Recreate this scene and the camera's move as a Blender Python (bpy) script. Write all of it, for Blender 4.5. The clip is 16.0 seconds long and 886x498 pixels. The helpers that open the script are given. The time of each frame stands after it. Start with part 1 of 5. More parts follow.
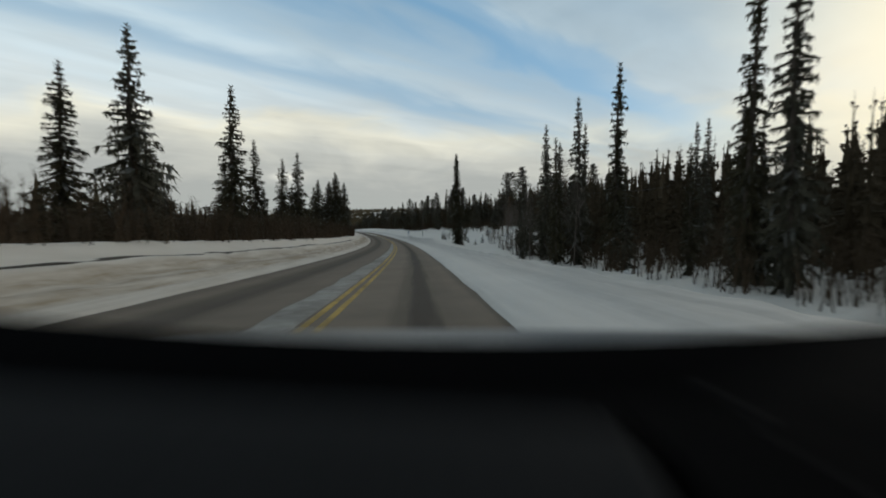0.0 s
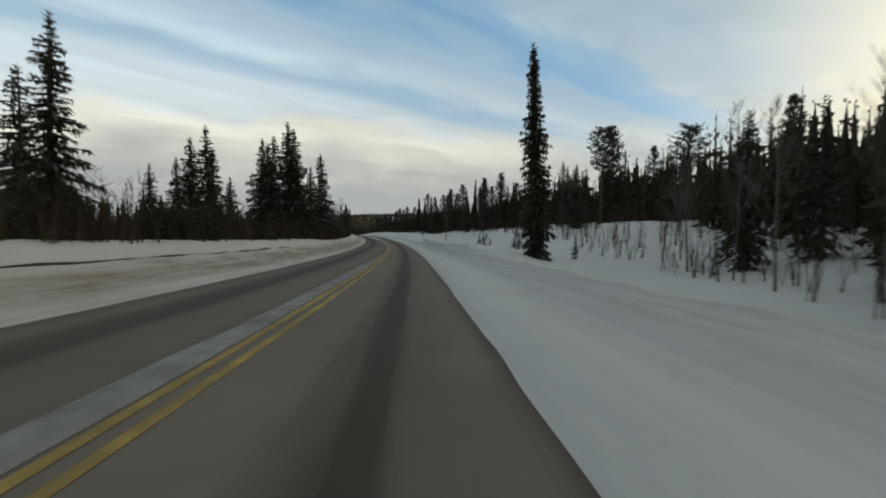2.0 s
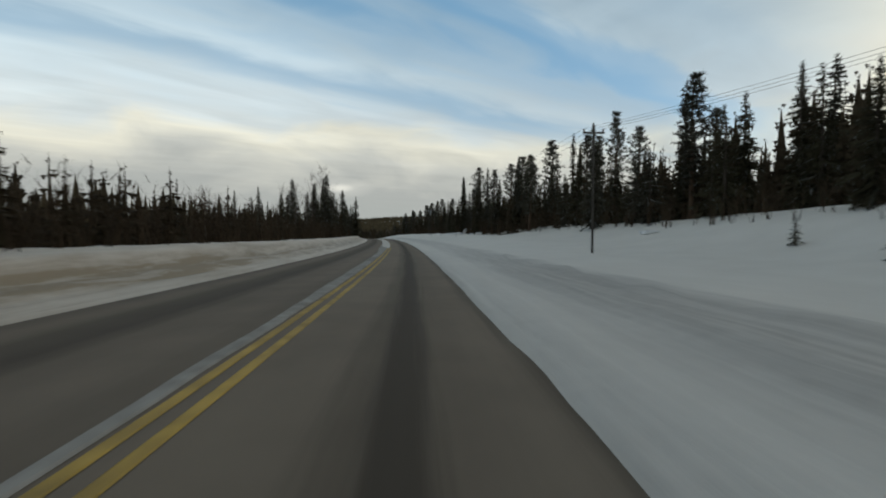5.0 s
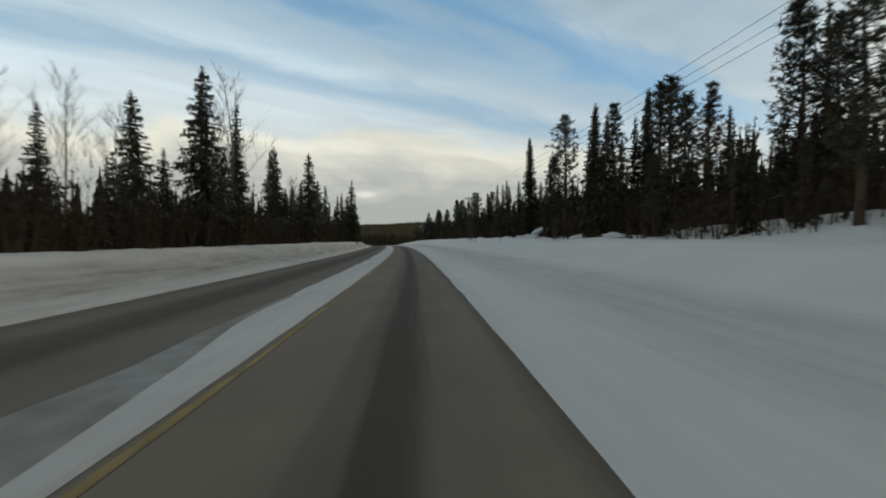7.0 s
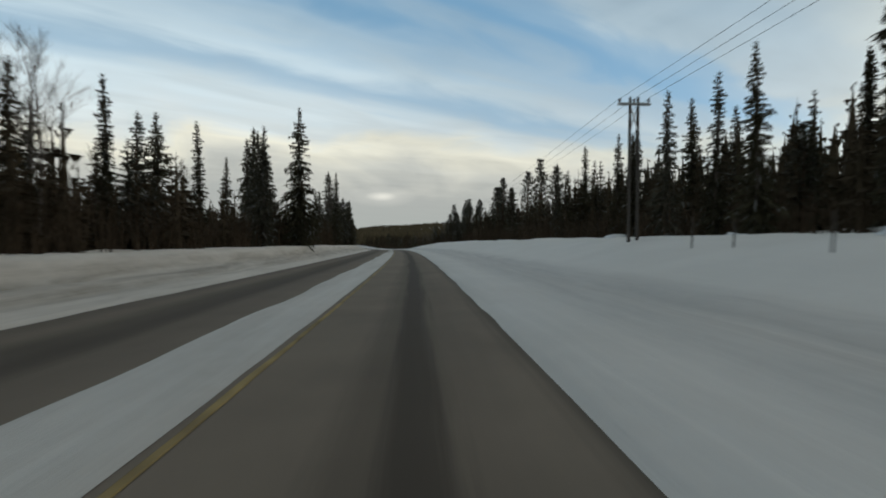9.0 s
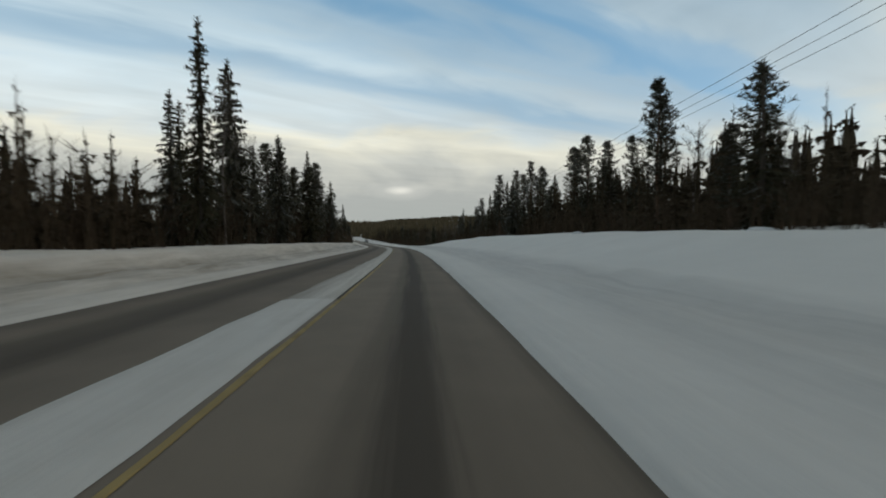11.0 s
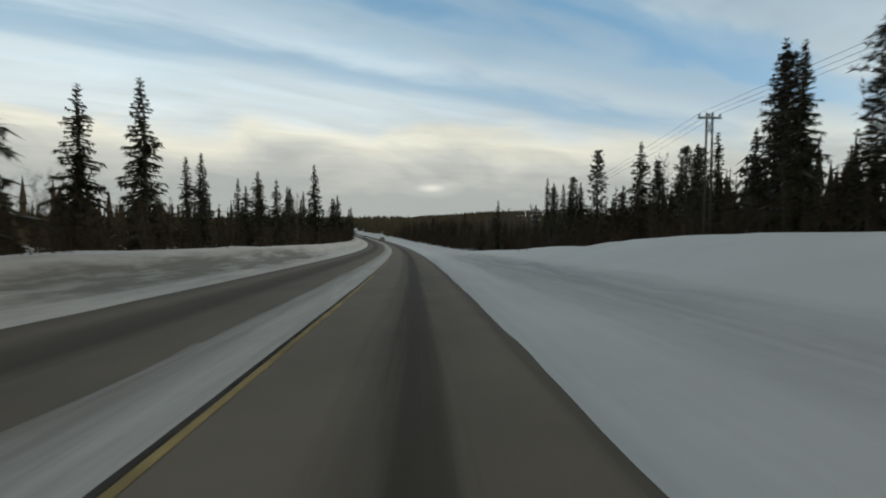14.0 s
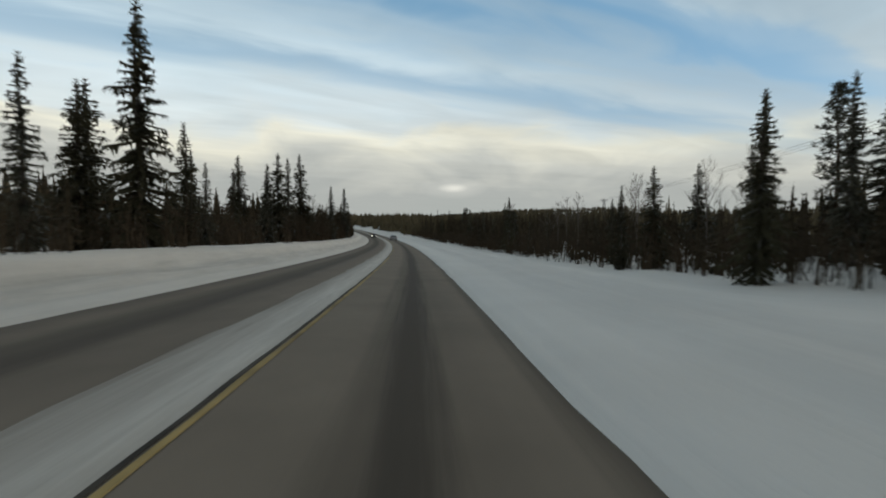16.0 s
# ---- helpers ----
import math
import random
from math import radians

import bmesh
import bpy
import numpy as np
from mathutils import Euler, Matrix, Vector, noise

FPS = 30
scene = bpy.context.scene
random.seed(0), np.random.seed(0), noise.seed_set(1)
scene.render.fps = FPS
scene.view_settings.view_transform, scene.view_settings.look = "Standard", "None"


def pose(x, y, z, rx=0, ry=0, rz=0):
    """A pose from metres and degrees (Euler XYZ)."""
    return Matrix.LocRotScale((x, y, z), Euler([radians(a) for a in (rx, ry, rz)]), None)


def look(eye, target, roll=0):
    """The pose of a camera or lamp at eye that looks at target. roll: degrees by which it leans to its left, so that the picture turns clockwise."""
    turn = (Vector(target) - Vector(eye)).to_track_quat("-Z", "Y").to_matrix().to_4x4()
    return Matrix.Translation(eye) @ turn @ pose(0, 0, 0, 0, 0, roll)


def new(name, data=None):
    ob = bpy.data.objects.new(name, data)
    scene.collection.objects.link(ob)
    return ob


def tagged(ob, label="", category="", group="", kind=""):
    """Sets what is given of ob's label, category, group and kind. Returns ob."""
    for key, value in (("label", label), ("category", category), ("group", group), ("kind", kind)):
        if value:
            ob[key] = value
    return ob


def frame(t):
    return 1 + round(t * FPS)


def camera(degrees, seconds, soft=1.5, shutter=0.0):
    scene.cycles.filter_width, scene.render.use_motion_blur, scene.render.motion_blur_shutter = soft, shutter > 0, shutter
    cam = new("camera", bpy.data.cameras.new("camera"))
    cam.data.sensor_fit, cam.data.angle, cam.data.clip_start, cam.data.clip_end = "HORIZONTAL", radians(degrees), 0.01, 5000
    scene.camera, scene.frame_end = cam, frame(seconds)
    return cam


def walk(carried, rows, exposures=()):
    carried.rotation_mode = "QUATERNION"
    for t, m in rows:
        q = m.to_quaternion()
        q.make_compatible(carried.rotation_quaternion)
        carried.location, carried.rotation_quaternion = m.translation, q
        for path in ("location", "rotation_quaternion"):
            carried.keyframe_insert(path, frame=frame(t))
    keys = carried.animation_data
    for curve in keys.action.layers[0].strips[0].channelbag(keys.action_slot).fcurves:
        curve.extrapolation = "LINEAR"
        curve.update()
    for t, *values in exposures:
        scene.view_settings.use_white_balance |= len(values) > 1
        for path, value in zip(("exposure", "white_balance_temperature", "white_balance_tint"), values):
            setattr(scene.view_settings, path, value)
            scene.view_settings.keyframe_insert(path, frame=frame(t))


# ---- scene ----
cam = camera(85.0, 16.0, soft=1.9, shutter=0.22)
PATH = [
    (0.0, pose(-0.098, 0.000, 1.400, 86.322, 0.000, -3.955)),
    (0.5, pose(0.325, 14.497, 0.752, 86.455, 0.000, -3.521)),
    (1.0, pose(0.639, 28.998, 0.120, 86.655, 0.000, -3.147)),
    (1.5, pose(0.629, 43.502, -0.474, 86.856, 0.000, -2.520)),
    (2.0, pose(0.462, 58.006, -1.031, 86.989, 0.000, -1.701)),
    (2.5, pose(0.007, 72.504, -1.550, 87.123, 0.000, -0.875)),
    (3.0, pose(-0.618, 86.995, -2.029, 87.323, 0.000, -0.365)),
    (3.5, pose(-1.417, 101.476, -2.470, 87.390, 0.000, 0.148)),
    (4.0, pose(-2.388, 115.946, -2.873, 87.290, 0.000, 0.791)),
    (6.5, pose(-9.325, 188.116, -4.376, 88.059, 0.000, 4.113)),
    (7.0, pose(-11.179, 202.499, -4.595, 88.192, 0.000, 4.838)),
    (7.5, pose(-13.254, 216.852, -4.796, 88.259, 0.000, 5.366)),
    (8.0, pose(-15.469, 231.184, -4.985, 88.460, 0.000, 5.763)),
    (8.5, pose(-17.820, 245.493, -5.168, 88.594, 0.000, 6.293)),
    (9.0, pose(-20.241, 259.790, -5.349, 88.393, 0.000, 6.890)),
    (11.5, pose(-34.349, 330.899, -6.440, 87.657, 0.000, 9.624)),
    (12.0, pose(-37.582, 345.035, -6.729, 87.791, 0.000, 10.293)),
    (12.5, pose(-40.964, 359.135, -7.050, 87.657, 0.000, 10.762)),
    (13.0, pose(-44.494, 373.199, -7.402, 87.791, 0.000, 11.364)),
    (13.5, pose(-48.176, 387.224, -7.784, 87.457, 0.000, 12.034)),
    (14.0, pose(-51.992, 401.214, -8.194, 87.390, 0.000, 12.704)),
    (14.5, pose(-55.965, 415.159, -8.624, 87.457, 0.000, 13.306)),
    (15.0, pose(-60.097, 429.059, -9.067, 87.390, 0.000, 13.975)),
    (15.5, pose(-64.389, 442.910, -9.509, 87.256, 0.000, 14.577)),
    (16.0, pose(-68.837, 456.711, -9.935, 87.390, 0.000, 15.311)),
]
walk(cam, PATH)

# ---- world and light ----
RIFT_AZ = -14.2  # degrees right of +y
SUN_AZ, SUN_EL = 53.0, 15.0  # degrees right of +y, above the horizon
world = bpy.data.worlds.new("winter_sky")
scene.world = world
world.use_nodes = True


class Graph:
    """Short calls for node trees."""

    def __init__(self, tree):
        self.tree = tree
        tree.nodes.clear()

    def node(self, kind, **values):
        n = self.tree.nodes.new(kind)
        for key, value in values.items():
            n.inputs[key].default_value = value
        return n

    def link(self, a, b):
        self.tree.links.new(a, b)

    def math(self, op, a, b=None, clamp=False):
        n = self.tree.nodes.new("ShaderNodeMath")
        n.operation, n.use_clamp = op, clamp
        for i, v in enumerate((a, b)):
            if v is None:
                continue
            if isinstance(v, (int, float)):
                n.inputs[i].default_value = v
            else:
                self.link(v, n.inputs[i])
        return n.outputs[0]

    def ramp(self, fac, stops, smooth=False):
        n = self.tree.nodes.new("ShaderNodeValToRGB")
        n.color_ramp.interpolation = "EASE" if smooth else "LINEAR"
        e = n.color_ramp.elements
        while len(e) < len(stops):
            e.new(0.5)
        for el, (p, c) in zip(e, stops):
            el.position = p
            el.color = (c, c, c, 1) if isinstance(c, (int, float)) else (*c, 1)
        self.link(fac, n.inputs[0])
        return n.outputs[0]

    def mix(self, fac, a, b, kind="MIX"):
        n = self.tree.nodes.new("ShaderNodeMix")
        n.data_type, n.blend_type = "RGBA", kind
        for i, v in ((0, fac), (6, a), (7, b)):
            if isinstance(v, (int, float)):
                n.inputs[i].default_value = v
            elif isinstance(v, tuple):
                n.inputs[i].default_value = (*v, 1)
            else:
                self.link(v, n.inputs[i])
        return n.outputs[2]

    def noise(self, vec, scale, detail=4, rough=0.55, distort=0.0):
        n = self.node("ShaderNodeTexNoise", Scale=scale, Detail=detail, Roughness=rough, Distortion=distort)
        if vec is not None:
            self.link(vec, n.inputs["Vector"])
        return n.outputs["Fac"]

    def scaled(self, vec, sx, sy, sz, rz=0.0):
        n = self.node("ShaderNodeMapping")
        n.inputs["Scale"].default_value = (sx, sy, sz)
        n.inputs["Rotation"].default_value = (0, 0, radians(rz))
        self.link(vec, n.inputs["Vector"])
        return n.outputs[0]


def build_sky():
    g = Graph(world.node_tree)
    coord = g.node("ShaderNodeTexCoord").outputs["Generated"]
    sky = g.node("ShaderNodeTexSky")
    sky.sky_type, sky.sun_disc = "NISHITA", False
    sky.sun_elevation, sky.sun_rotation = radians(SUN_EL), radians(SUN_AZ)
    clear = g.mix(1.0, sky.outputs[0], (0.075, 0.085, 0.095), "MULTIPLY")
    sep = g.node("ShaderNodeSeparateXYZ")
    g.link(coord, sep.inputs[0])
    x, y, z = sep.outputs
    lift = g.math("ADD", g.math("MAXIMUM", z, 0.0), 0.035)
    u, v = g.math("DIVIDE", x, lift), g.math("DIVIDE", y, lift)
    # along and across the streaks of high cloud
    along = g.math("ADD", g.math("MULTIPLY", u, 0.75), g.math("MULTIPLY", v, 0.66))
    across = g.math("SUBTRACT", g.math("MULTIPLY", u, 0.66), g.math("MULTIPLY", v, 0.75))
    com = g.node("ShaderNodeCombineXYZ")
    g.link(g.math("MULTIPLY", along, 0.26), com.inputs[0])
    g.link(across, com.inputs[1])
    wide = g.noise(com.outputs[0], 0.9, 3, 0.5, 0.6)
    loose = g.node("ShaderNodeCombineXYZ")
    g.link(g.math("MULTIPLY", along, 0.45), loose.inputs[0])
    g.link(across, loose.inputs[1])
    fine = g.noise(loose.outputs[0], 1.7, 5, 0.5, 0.8)
    bent = g.math("ADD", across, g.math("MULTIPLY", g.math("SUBTRACT", wide, 0.5), 1.3))
    bent = g.math("ADD", bent, g.math("MULTIPLY", g.math("SUBTRACT", fine, 0.5), 0.9))
    t = g.math("DIVIDE", g.math("ADD", bent, 8.0), 8.0, True)
    gap = g.ramp(t, [(0.0, 0.0), (0.5, 0.05), (0.6, 0.2), (0.665, 0.65), (0.71, 0.3), (0.75, 0.55), (0.785, 0.95), (0.825, 0.75),
                     (0.855, 0.3), (0.90, 0.35), (0.95, 0.12), (1.0, 0.1)], True)
    gap = g.math("MULTIPLY", gap, g.ramp(z, [(0.07, 0.0), (0.2, 0.95)]))
    # the cloud's own colour: grey low down, warm where it thins towards the horizon, pale above
    soft = g.noise(g.scaled(coord, 3, 3, 8), 1.5, 5, 0.5, 0.5)
    low = g.math("ADD", z, g.math("MULTIPLY", g.math("SUBTRACT", soft, 0.5), 0.20))
    cloud = g.ramp(low, [(0.0, (0.415, 0.440, 0.420)), (0.07, (0.43, 0.450, 0.430)), (0.12, (0.570, 0.580, 0.530)), (0.17, (0.80, 0.785, 0.66)),
                         (0.215, (0.66, 0.72, 0.715)), (0.30, (0.63, 0.73, 0.755)), (0.42, (0.50, 0.60, 0.64)), (0.6, (0.236, 0.245, 0.225)), (1.0, (0.159, 0.163, 0.145))])
    cloud = g.mix(g.ramp(z, [(0.06, 0.1), (0.2, 1.0)]), cloud, g.mix(1.0, cloud, g.ramp(fine, [(0.28, 0.86), (0.72, 1.12)]), "MULTIPLY"))
    veil = g.ramp(g.math("ADD", g.math("MULTIPLY", x, 0.5), 0.5), [(0.1, 1.2), (0.3, 1.14), (0.46, 1.0), (0.6, 0.86), (0.76, 0.8), (0.88, 1.05)])
    cloud = g.mix(g.ramp(z, [(0.12, 0.0), (0.25, 1.0)]), cloud, g.mix(1.0, cloud, veil, "MULTIPLY"))
    colour = g.mix(gap, cloud, g.mix(0.6, clear, (0.18, 0.43, 0.67)))
    # thin cloud glows round the hidden sun
    sun = Vector((math.sin(radians(SUN_AZ)) * math.cos(radians(SUN_EL)), math.cos(radians(SUN_AZ)) * math.cos(radians(SUN_EL)), math.sin(radians(SUN_EL))))
    dot = g.tree.nodes.new("ShaderNodeVectorMath")
    dot.operation = "DOT_PRODUCT"
    dot.inputs[1].default_value = sun
    g.link(coord, dot.inputs[0])
    glow = g.math("POWER", g.math("MAXIMUM", dot.outputs["Value"], 0.0), 45.0)
    colour = g.mix(glow, colour, (1.15, 1.02, 0.72))
    # a small bright break in the low cloud ahead
    rift = g.tree.nodes.new("ShaderNodeVectorMath")
    rift.operation = "SUBTRACT"
    rift.inputs[1].default_value = Vector((math.sin(radians(RIFT_AZ)), math.cos(radians(RIFT_AZ)), 0.080)).normalized()
    g.link(coord, rift.inputs[0])
    size = g.tree.nodes.new("ShaderNodeVectorMath")
    size.operation = "LENGTH"
    g.link(g.scaled(rift.outputs[0], 1, 1, 3.2), size.inputs[0])
    spot = g.ramp(size.outputs["Value"], [(0.0, 1.0), (0.012, 0.85), (0.032, 0.25), (0.075, 0.0)])
    colour = g.mix(g.math("MULTIPLY", spot, g.ramp(soft, [(0.35, 0.55), (0.6, 0.95)])), colour, (1.0, 0.98, 0.88))
    back = g.node("ShaderNodeBackground", Strength=1.0)
    g.link(colour, back.inputs[0])
    g.link(back.outputs[0], g.node("ShaderNodeOutputWorld").inputs[0])


build_sky()
lamp = bpy.data.lights.new("sun", "SUN")
lamp.energy, lamp.angle, lamp.color = 0.42, radians(14), (1.0, 0.93, 0.82)
new("sun", lamp).matrix_world = look((0, 0, 50), (-30 * math.sin(radians(SUN_AZ)), -30 * math.cos(radians(SUN_AZ)), 50 - 30 * math.tan(radians(SUN_EL))))


# ---- materials ----
def material(name, rough=0.8, metal=0.0):
    m = bpy.data.materials.new(name)
    m.use_nodes = True
    g = Graph(m.node_tree)
    b = g.node("ShaderNodeBsdfPrincipled", Roughness=rough, Metallic=metal)
    g.link(b.outputs[0], g.node("ShaderNodeOutputMaterial").inputs[0])
    return m, g, b


def bump(g, b, height, strength, distance):
    n = g.node("ShaderNodeBump", Strength=strength, Distance=distance)
    g.link(height, n.inputs["Height"])
    g.link(n.outputs[0], b.inputs["Normal"])


def speckled(name, dark, light, scale, rough=0.8, metal=0.0, relief=0.3, distance=0.01, stretch=(1, 1, 1), by_object=False, shine=0.3, rime=0.0):
    """Two colours mixed by grain at two scales, with relief."""
    m, g, b = material(name, rough, metal)
    b.inputs["Specular IOR Level"].default_value = shine
    vec = g.scaled(g.node("ShaderNodeTexCoord").outputs["Object"], *stretch)
    a = g.noise(vec, scale, 5, 0.6)
    c = g.noise(vec, scale * 0.13, 3, 0.5)
    fac = g.math("ADD", g.math("MULTIPLY", a, 0.6), g.math("MULTIPLY", c, 0.5))
    fac = g.ramp(fac, [(0.36, 0.0), (0.72, 1.0)])
    col = g.mix(fac, dark, light)
    if by_object:
        r = g.node("ShaderNodeObjectInfo").outputs["Random"]
        col = g.mix(g.math("MULTIPLY", r, 0.55), col, tuple(v * 0.45 for v in dark))
    if rime:
        # some sprays carry old snow and hoar frost
        r = g.node("ShaderNodeNewGeometry").outputs["Random Per Island"]
        col = g.mix(g.ramp(r, [(1 - rime, 0.0), (min(1.0, 1 - rime + 0.12), 0.85)]), col, (0.22, 0.225, 0.22))
    g.link(col, b.inputs["Base Color"])
    bump(g, b, a, relief, distance)
    return m


def sep_t(g, lat):
    """Across the road from 14 m on one side to 14 m on the other, as 0 to 1."""
    return g.math("DIVIDE", g.math("ADD", lat, 14.0), 28.0, True)


def snow_material():
    m, g, b = material("snow", 0.75)
    co = g.node("ShaderNodeTexCoord")
    vec = co.outputs["Object"]
    uv = g.node("ShaderNodeUVMap")
    uv.uv_map = "along"
    sep = g.node("ShaderNodeSeparateXYZ")
    g.link(uv.outputs[0], sep.inputs[0])
    lat = sep.outputs[1]
    strip = g.scaled(uv.outputs[0], 0.05, 1.0, 1.0)
    streak = g.noise(strip, 2.2, 6, 0.65, 0.4)
    grain = g.noise(vec, 3.0, 7, 0.65)
    mound = g.noise(vec, 0.35, 4, 0.5)
    white = g.mix(mound, (0.74, 0.71, 0.67), (0.88, 0.85, 0.81))
    # the far bank's white is tinted for warmer light, along with fine sand
    white = g.mix(g.ramp(sep_t(g, lat), [(0.20, 0.75), (0.27, 0.6), (0.40, 0.0)]), white, g.mix(mound, (0.74, 0.665, 0.585), (0.88, 0.80, 0.715)))
    # sand thrown up by ploughs, on both verges but most on the far one
    # the grey band on the right verge also has that verge's shade painted in
    t = sep_t(g, lat)
    sand_shade = g.ramp(t, [(0.000, 0), (0.107, 0.15), (0.146, 0.25), (0.162, 0.75), (0.176, 1), (0.214, 1), (0.232, 0.5), (0.250, 0.45), (0.277, 0.5), (0.550, 0.55), (0.575, 0.3), (0.600, 0.3), (0.640, 0.75), (0.700, 0.8), (0.755, 0.1), (1.000, 0)])
    dirt_shade = g.math("MULTIPLY", sand_shade, g.ramp(streak, [(0.25, 0.45), (0.62, 1.0)]))
    dirt_shade = g.math("MULTIPLY", dirt_shade, g.ramp(grain, [(0.2, 0.7), (0.7, 1.0)]))
    length = g.math("DIVIDE", sep.outputs[0], 464.0, True)
    # the parking bay is worn grey right across
    worn = g.math("MULTIPLY", g.ramp(length, [(0.19, 0.0), (0.225, 1.0), (0.275, 1.0), (0.295, 0.0)]), g.ramp(t, [(0.58, 0.0), (0.61, 0.45), (0.77, 0.45), (0.81, 0.0)]))
    dirt_shade = g.math("MAXIMUM", dirt_shade, worn)
    dirt_shade = g.math("MULTIPLY", dirt_shade, g.ramp(length, [(0.0, 0.75), (0.17, 0.75), (0.23, 1.0), (0.34, 1.0), (0.42, 0.6), (0.68, 0.6), (0.74, 0.6), (0.83, 0.55), (0.89, 0.6), (0.91, 1.0), (0.955, 0.95), (0.985, 0.3)]))
    clods = g.noise(g.scaled(uv.outputs[0], 0.16, 1.0, 1.0), 1.5, 6, 0.62, 0.3)
    dirt_shade = g.math("MULTIPLY", dirt_shade, g.mix(g.ramp(t, [(0.3, 0.0), (0.5, 1.0)]), g.ramp(clods, [(0.34, 0.5), (0.60, 1.1)]), (0.85, 0.85, 0.85)))
    tan = g.mix(g.ramp(length, [(0.36, 0.0), (0.46, 0.6), (0.78, 0.6), (0.86, 1.0)]), (0.355, 0.28, 0.195), (0.235, 0.21, 0.175))
    col = g.mix(g.math("MULTIPLY", dirt_shade, 1.6, True), white, g.mix(g.ramp(t, [(0.46, 0.0), (0.56, 1.0)]), tan, (0.40, 0.385, 0.37)))
    g.link(col, b.inputs["Base Color"])
    b.inputs["Subsurface Weight"].default_value = 0.0
    h = g.math("ADD", g.math("MULTIPLY", grain, 0.5), g.math("ADD", mound, g.math("MULTIPLY", streak, 0.5)))
    bump(g, b, h, 0.5, 0.12)
    return m


def strip_material():
    """Packed snow that thins out to bare patches along its outer rim."""
    m, g, b = material("packed_snow_strip", 0.8)
    uv = g.node("ShaderNodeUVMap")
    uv.uv_map = "along"
    sep = g.node("ShaderNodeSeparateXYZ")
    g.link(uv.outputs[0], sep.inputs[0])
    across = g.math("DIVIDE", g.math("ADD", sep.outputs[1], 3.2), 1.4, True)
    streak = g.noise(g.scaled(uv.outputs[0], 0.06, 1.0, 1.0), 4.0, 6, 0.65, 0.4)
    grain = g.noise(uv.outputs[0], 9.0, 6, 0.7)
    cover = g.math("ADD", g.ramp(across, [(0.0, 0.0), (0.35, 0.45), (0.7, 0.85), (1.0, 0.75)]), g.math("MULTIPLY", g.math("SUBTRACT", streak, 0.5), 1.1), True)
    snow = g.mix(grain, (0.50, 0.46, 0.41), (0.76, 0.72, 0.66))
    col = g.mix(cover, (0.24, 0.20, 0.16), snow)
    g.link(col, b.inputs["Base Color"])
    bump(g, b, g.math("ADD", grain, streak), 0.4, 0.02)
    return m


def asphalt_material():
    m, g, b = material("asphalt", 0.88)
    uv = g.node("ShaderNodeUVMap")
    uv.uv_map = "along"
    sep = g.node("ShaderNodeSeparateXYZ")
    g.link(uv.outputs[0], sep.inputs[0])
    lat = sep.outputs[1]
    strip = g.scaled(uv.outputs[0], 0.03, 1.0, 1.0)
    streak = g.noise(strip, 5.0, 6, 0.6, 0.2)
    grain = g.noise(uv.outputs[0], 60.0, 4, 0.7)
    patch = g.noise(uv.outputs[0], 0.5, 4, 0.6)
    wob = g.math("ADD", lat, g.math("MULTIPLY", g.math("SUBTRACT", streak, 0.5), 0.5))
    t = g.math("DIVIDE", g.math("ADD", wob, 7.65), 9.65, True)
    # dry salt-grey in the tracks of wheels, damp and dark between them
    dry = g.ramp(t, [(0.0, 0.3), (0.09, 0.5), (0.17, 0.75), (0.25, 0.3), (0.31, 0.2), (0.38, 0.65), (0.46, 0.75), (0.53, 0.6), (0.62, 0.85), (0.71, 0.85), (0.755, 0.5), (0.783, 0.1), (0.805, 0.12),
                     (0.84, 0.65), (0.91, 0.8), (0.95, 0.4), (1.0, 0.1)], True)
    dry = g.math("MULTIPLY", dry, g.ramp(patch, [(0.2, 0.7), (0.8, 1.1)]))
    col = g.mix(dry, (0.066, 0.052, 0.040), (0.325, 0.266, 0.208))
    col = g.mix(g.math("MULTIPLY", grain, 0.30), col, (0.075, 0.07, 0.062))
    g.link(col, b.inputs["Base Color"])
    b.inputs["Specular IOR Level"].default_value = 0.2
    bump(g, b, grain, 0.25, 0.006)
    return m


SNOW = snow_material()
STRIP = strip_material()
ASPHALT = asphalt_material()
SLUSH = speckled("slush", (0.17, 0.155, 0.135), (0.42, 0.40, 0.37), 2.5, 0.8, 0, 0.6, 0.03)
# wet grit of the seam, and the painted shade between the far banks
GRIT_SHADE = speckled("gritty_slush_shade", (0.035, 0.030, 0.026), (0.14, 0.125, 0.105), 1.5, 0.9, 0, 0.6, 0.03, shine=0.1)
YELLOW = speckled("yellow_road_paint", (0.22, 0.15, 0.05), (0.64, 0.42, 0.09), 3.0, 0.7)
WORN_YELLOW = speckled("scoured_yellow_paint", (0.15, 0.112, 0.055), (0.50, 0.36, 0.14), 2.0, 0.8)
NEEDLE = speckled("spruce_needles", (0.029, 0.0275, 0.0165), (0.092, 0.082, 0.049), 2.0, 0.85, 0, 0.2, 0.02, by_object=True, shine=0.1, rime=0.10)
FROSTED = speckled("frosted_needles", (0.036, 0.036, 0.024), (0.135, 0.125, 0.095), 1.6, 0.85, 0, 0.2, 0.02, by_object=True, shine=0.1, rime=0.15)
PINE_NEEDLE = speckled("pine_needles", (0.040, 0.040, 0.027), (0.125, 0.118, 0.088), 2.0, 0.85, 0, 0.2, 0.02, by_object=True, shine=0.1, rime=0.16)
WOODLAND = speckled("inner_wood", (0.030, 0.024, 0.015), (0.080, 0.062, 0.040), 1.2, 0.9, 0, 0.2, 0.02, shine=0.08)
HILL_WOOD = speckled("mixed_hill_wood", (0.050, 0.043, 0.026), (0.125, 0.098, 0.060), 0.05, 0.9, 0, 0.1, 0.05, shine=0.05)
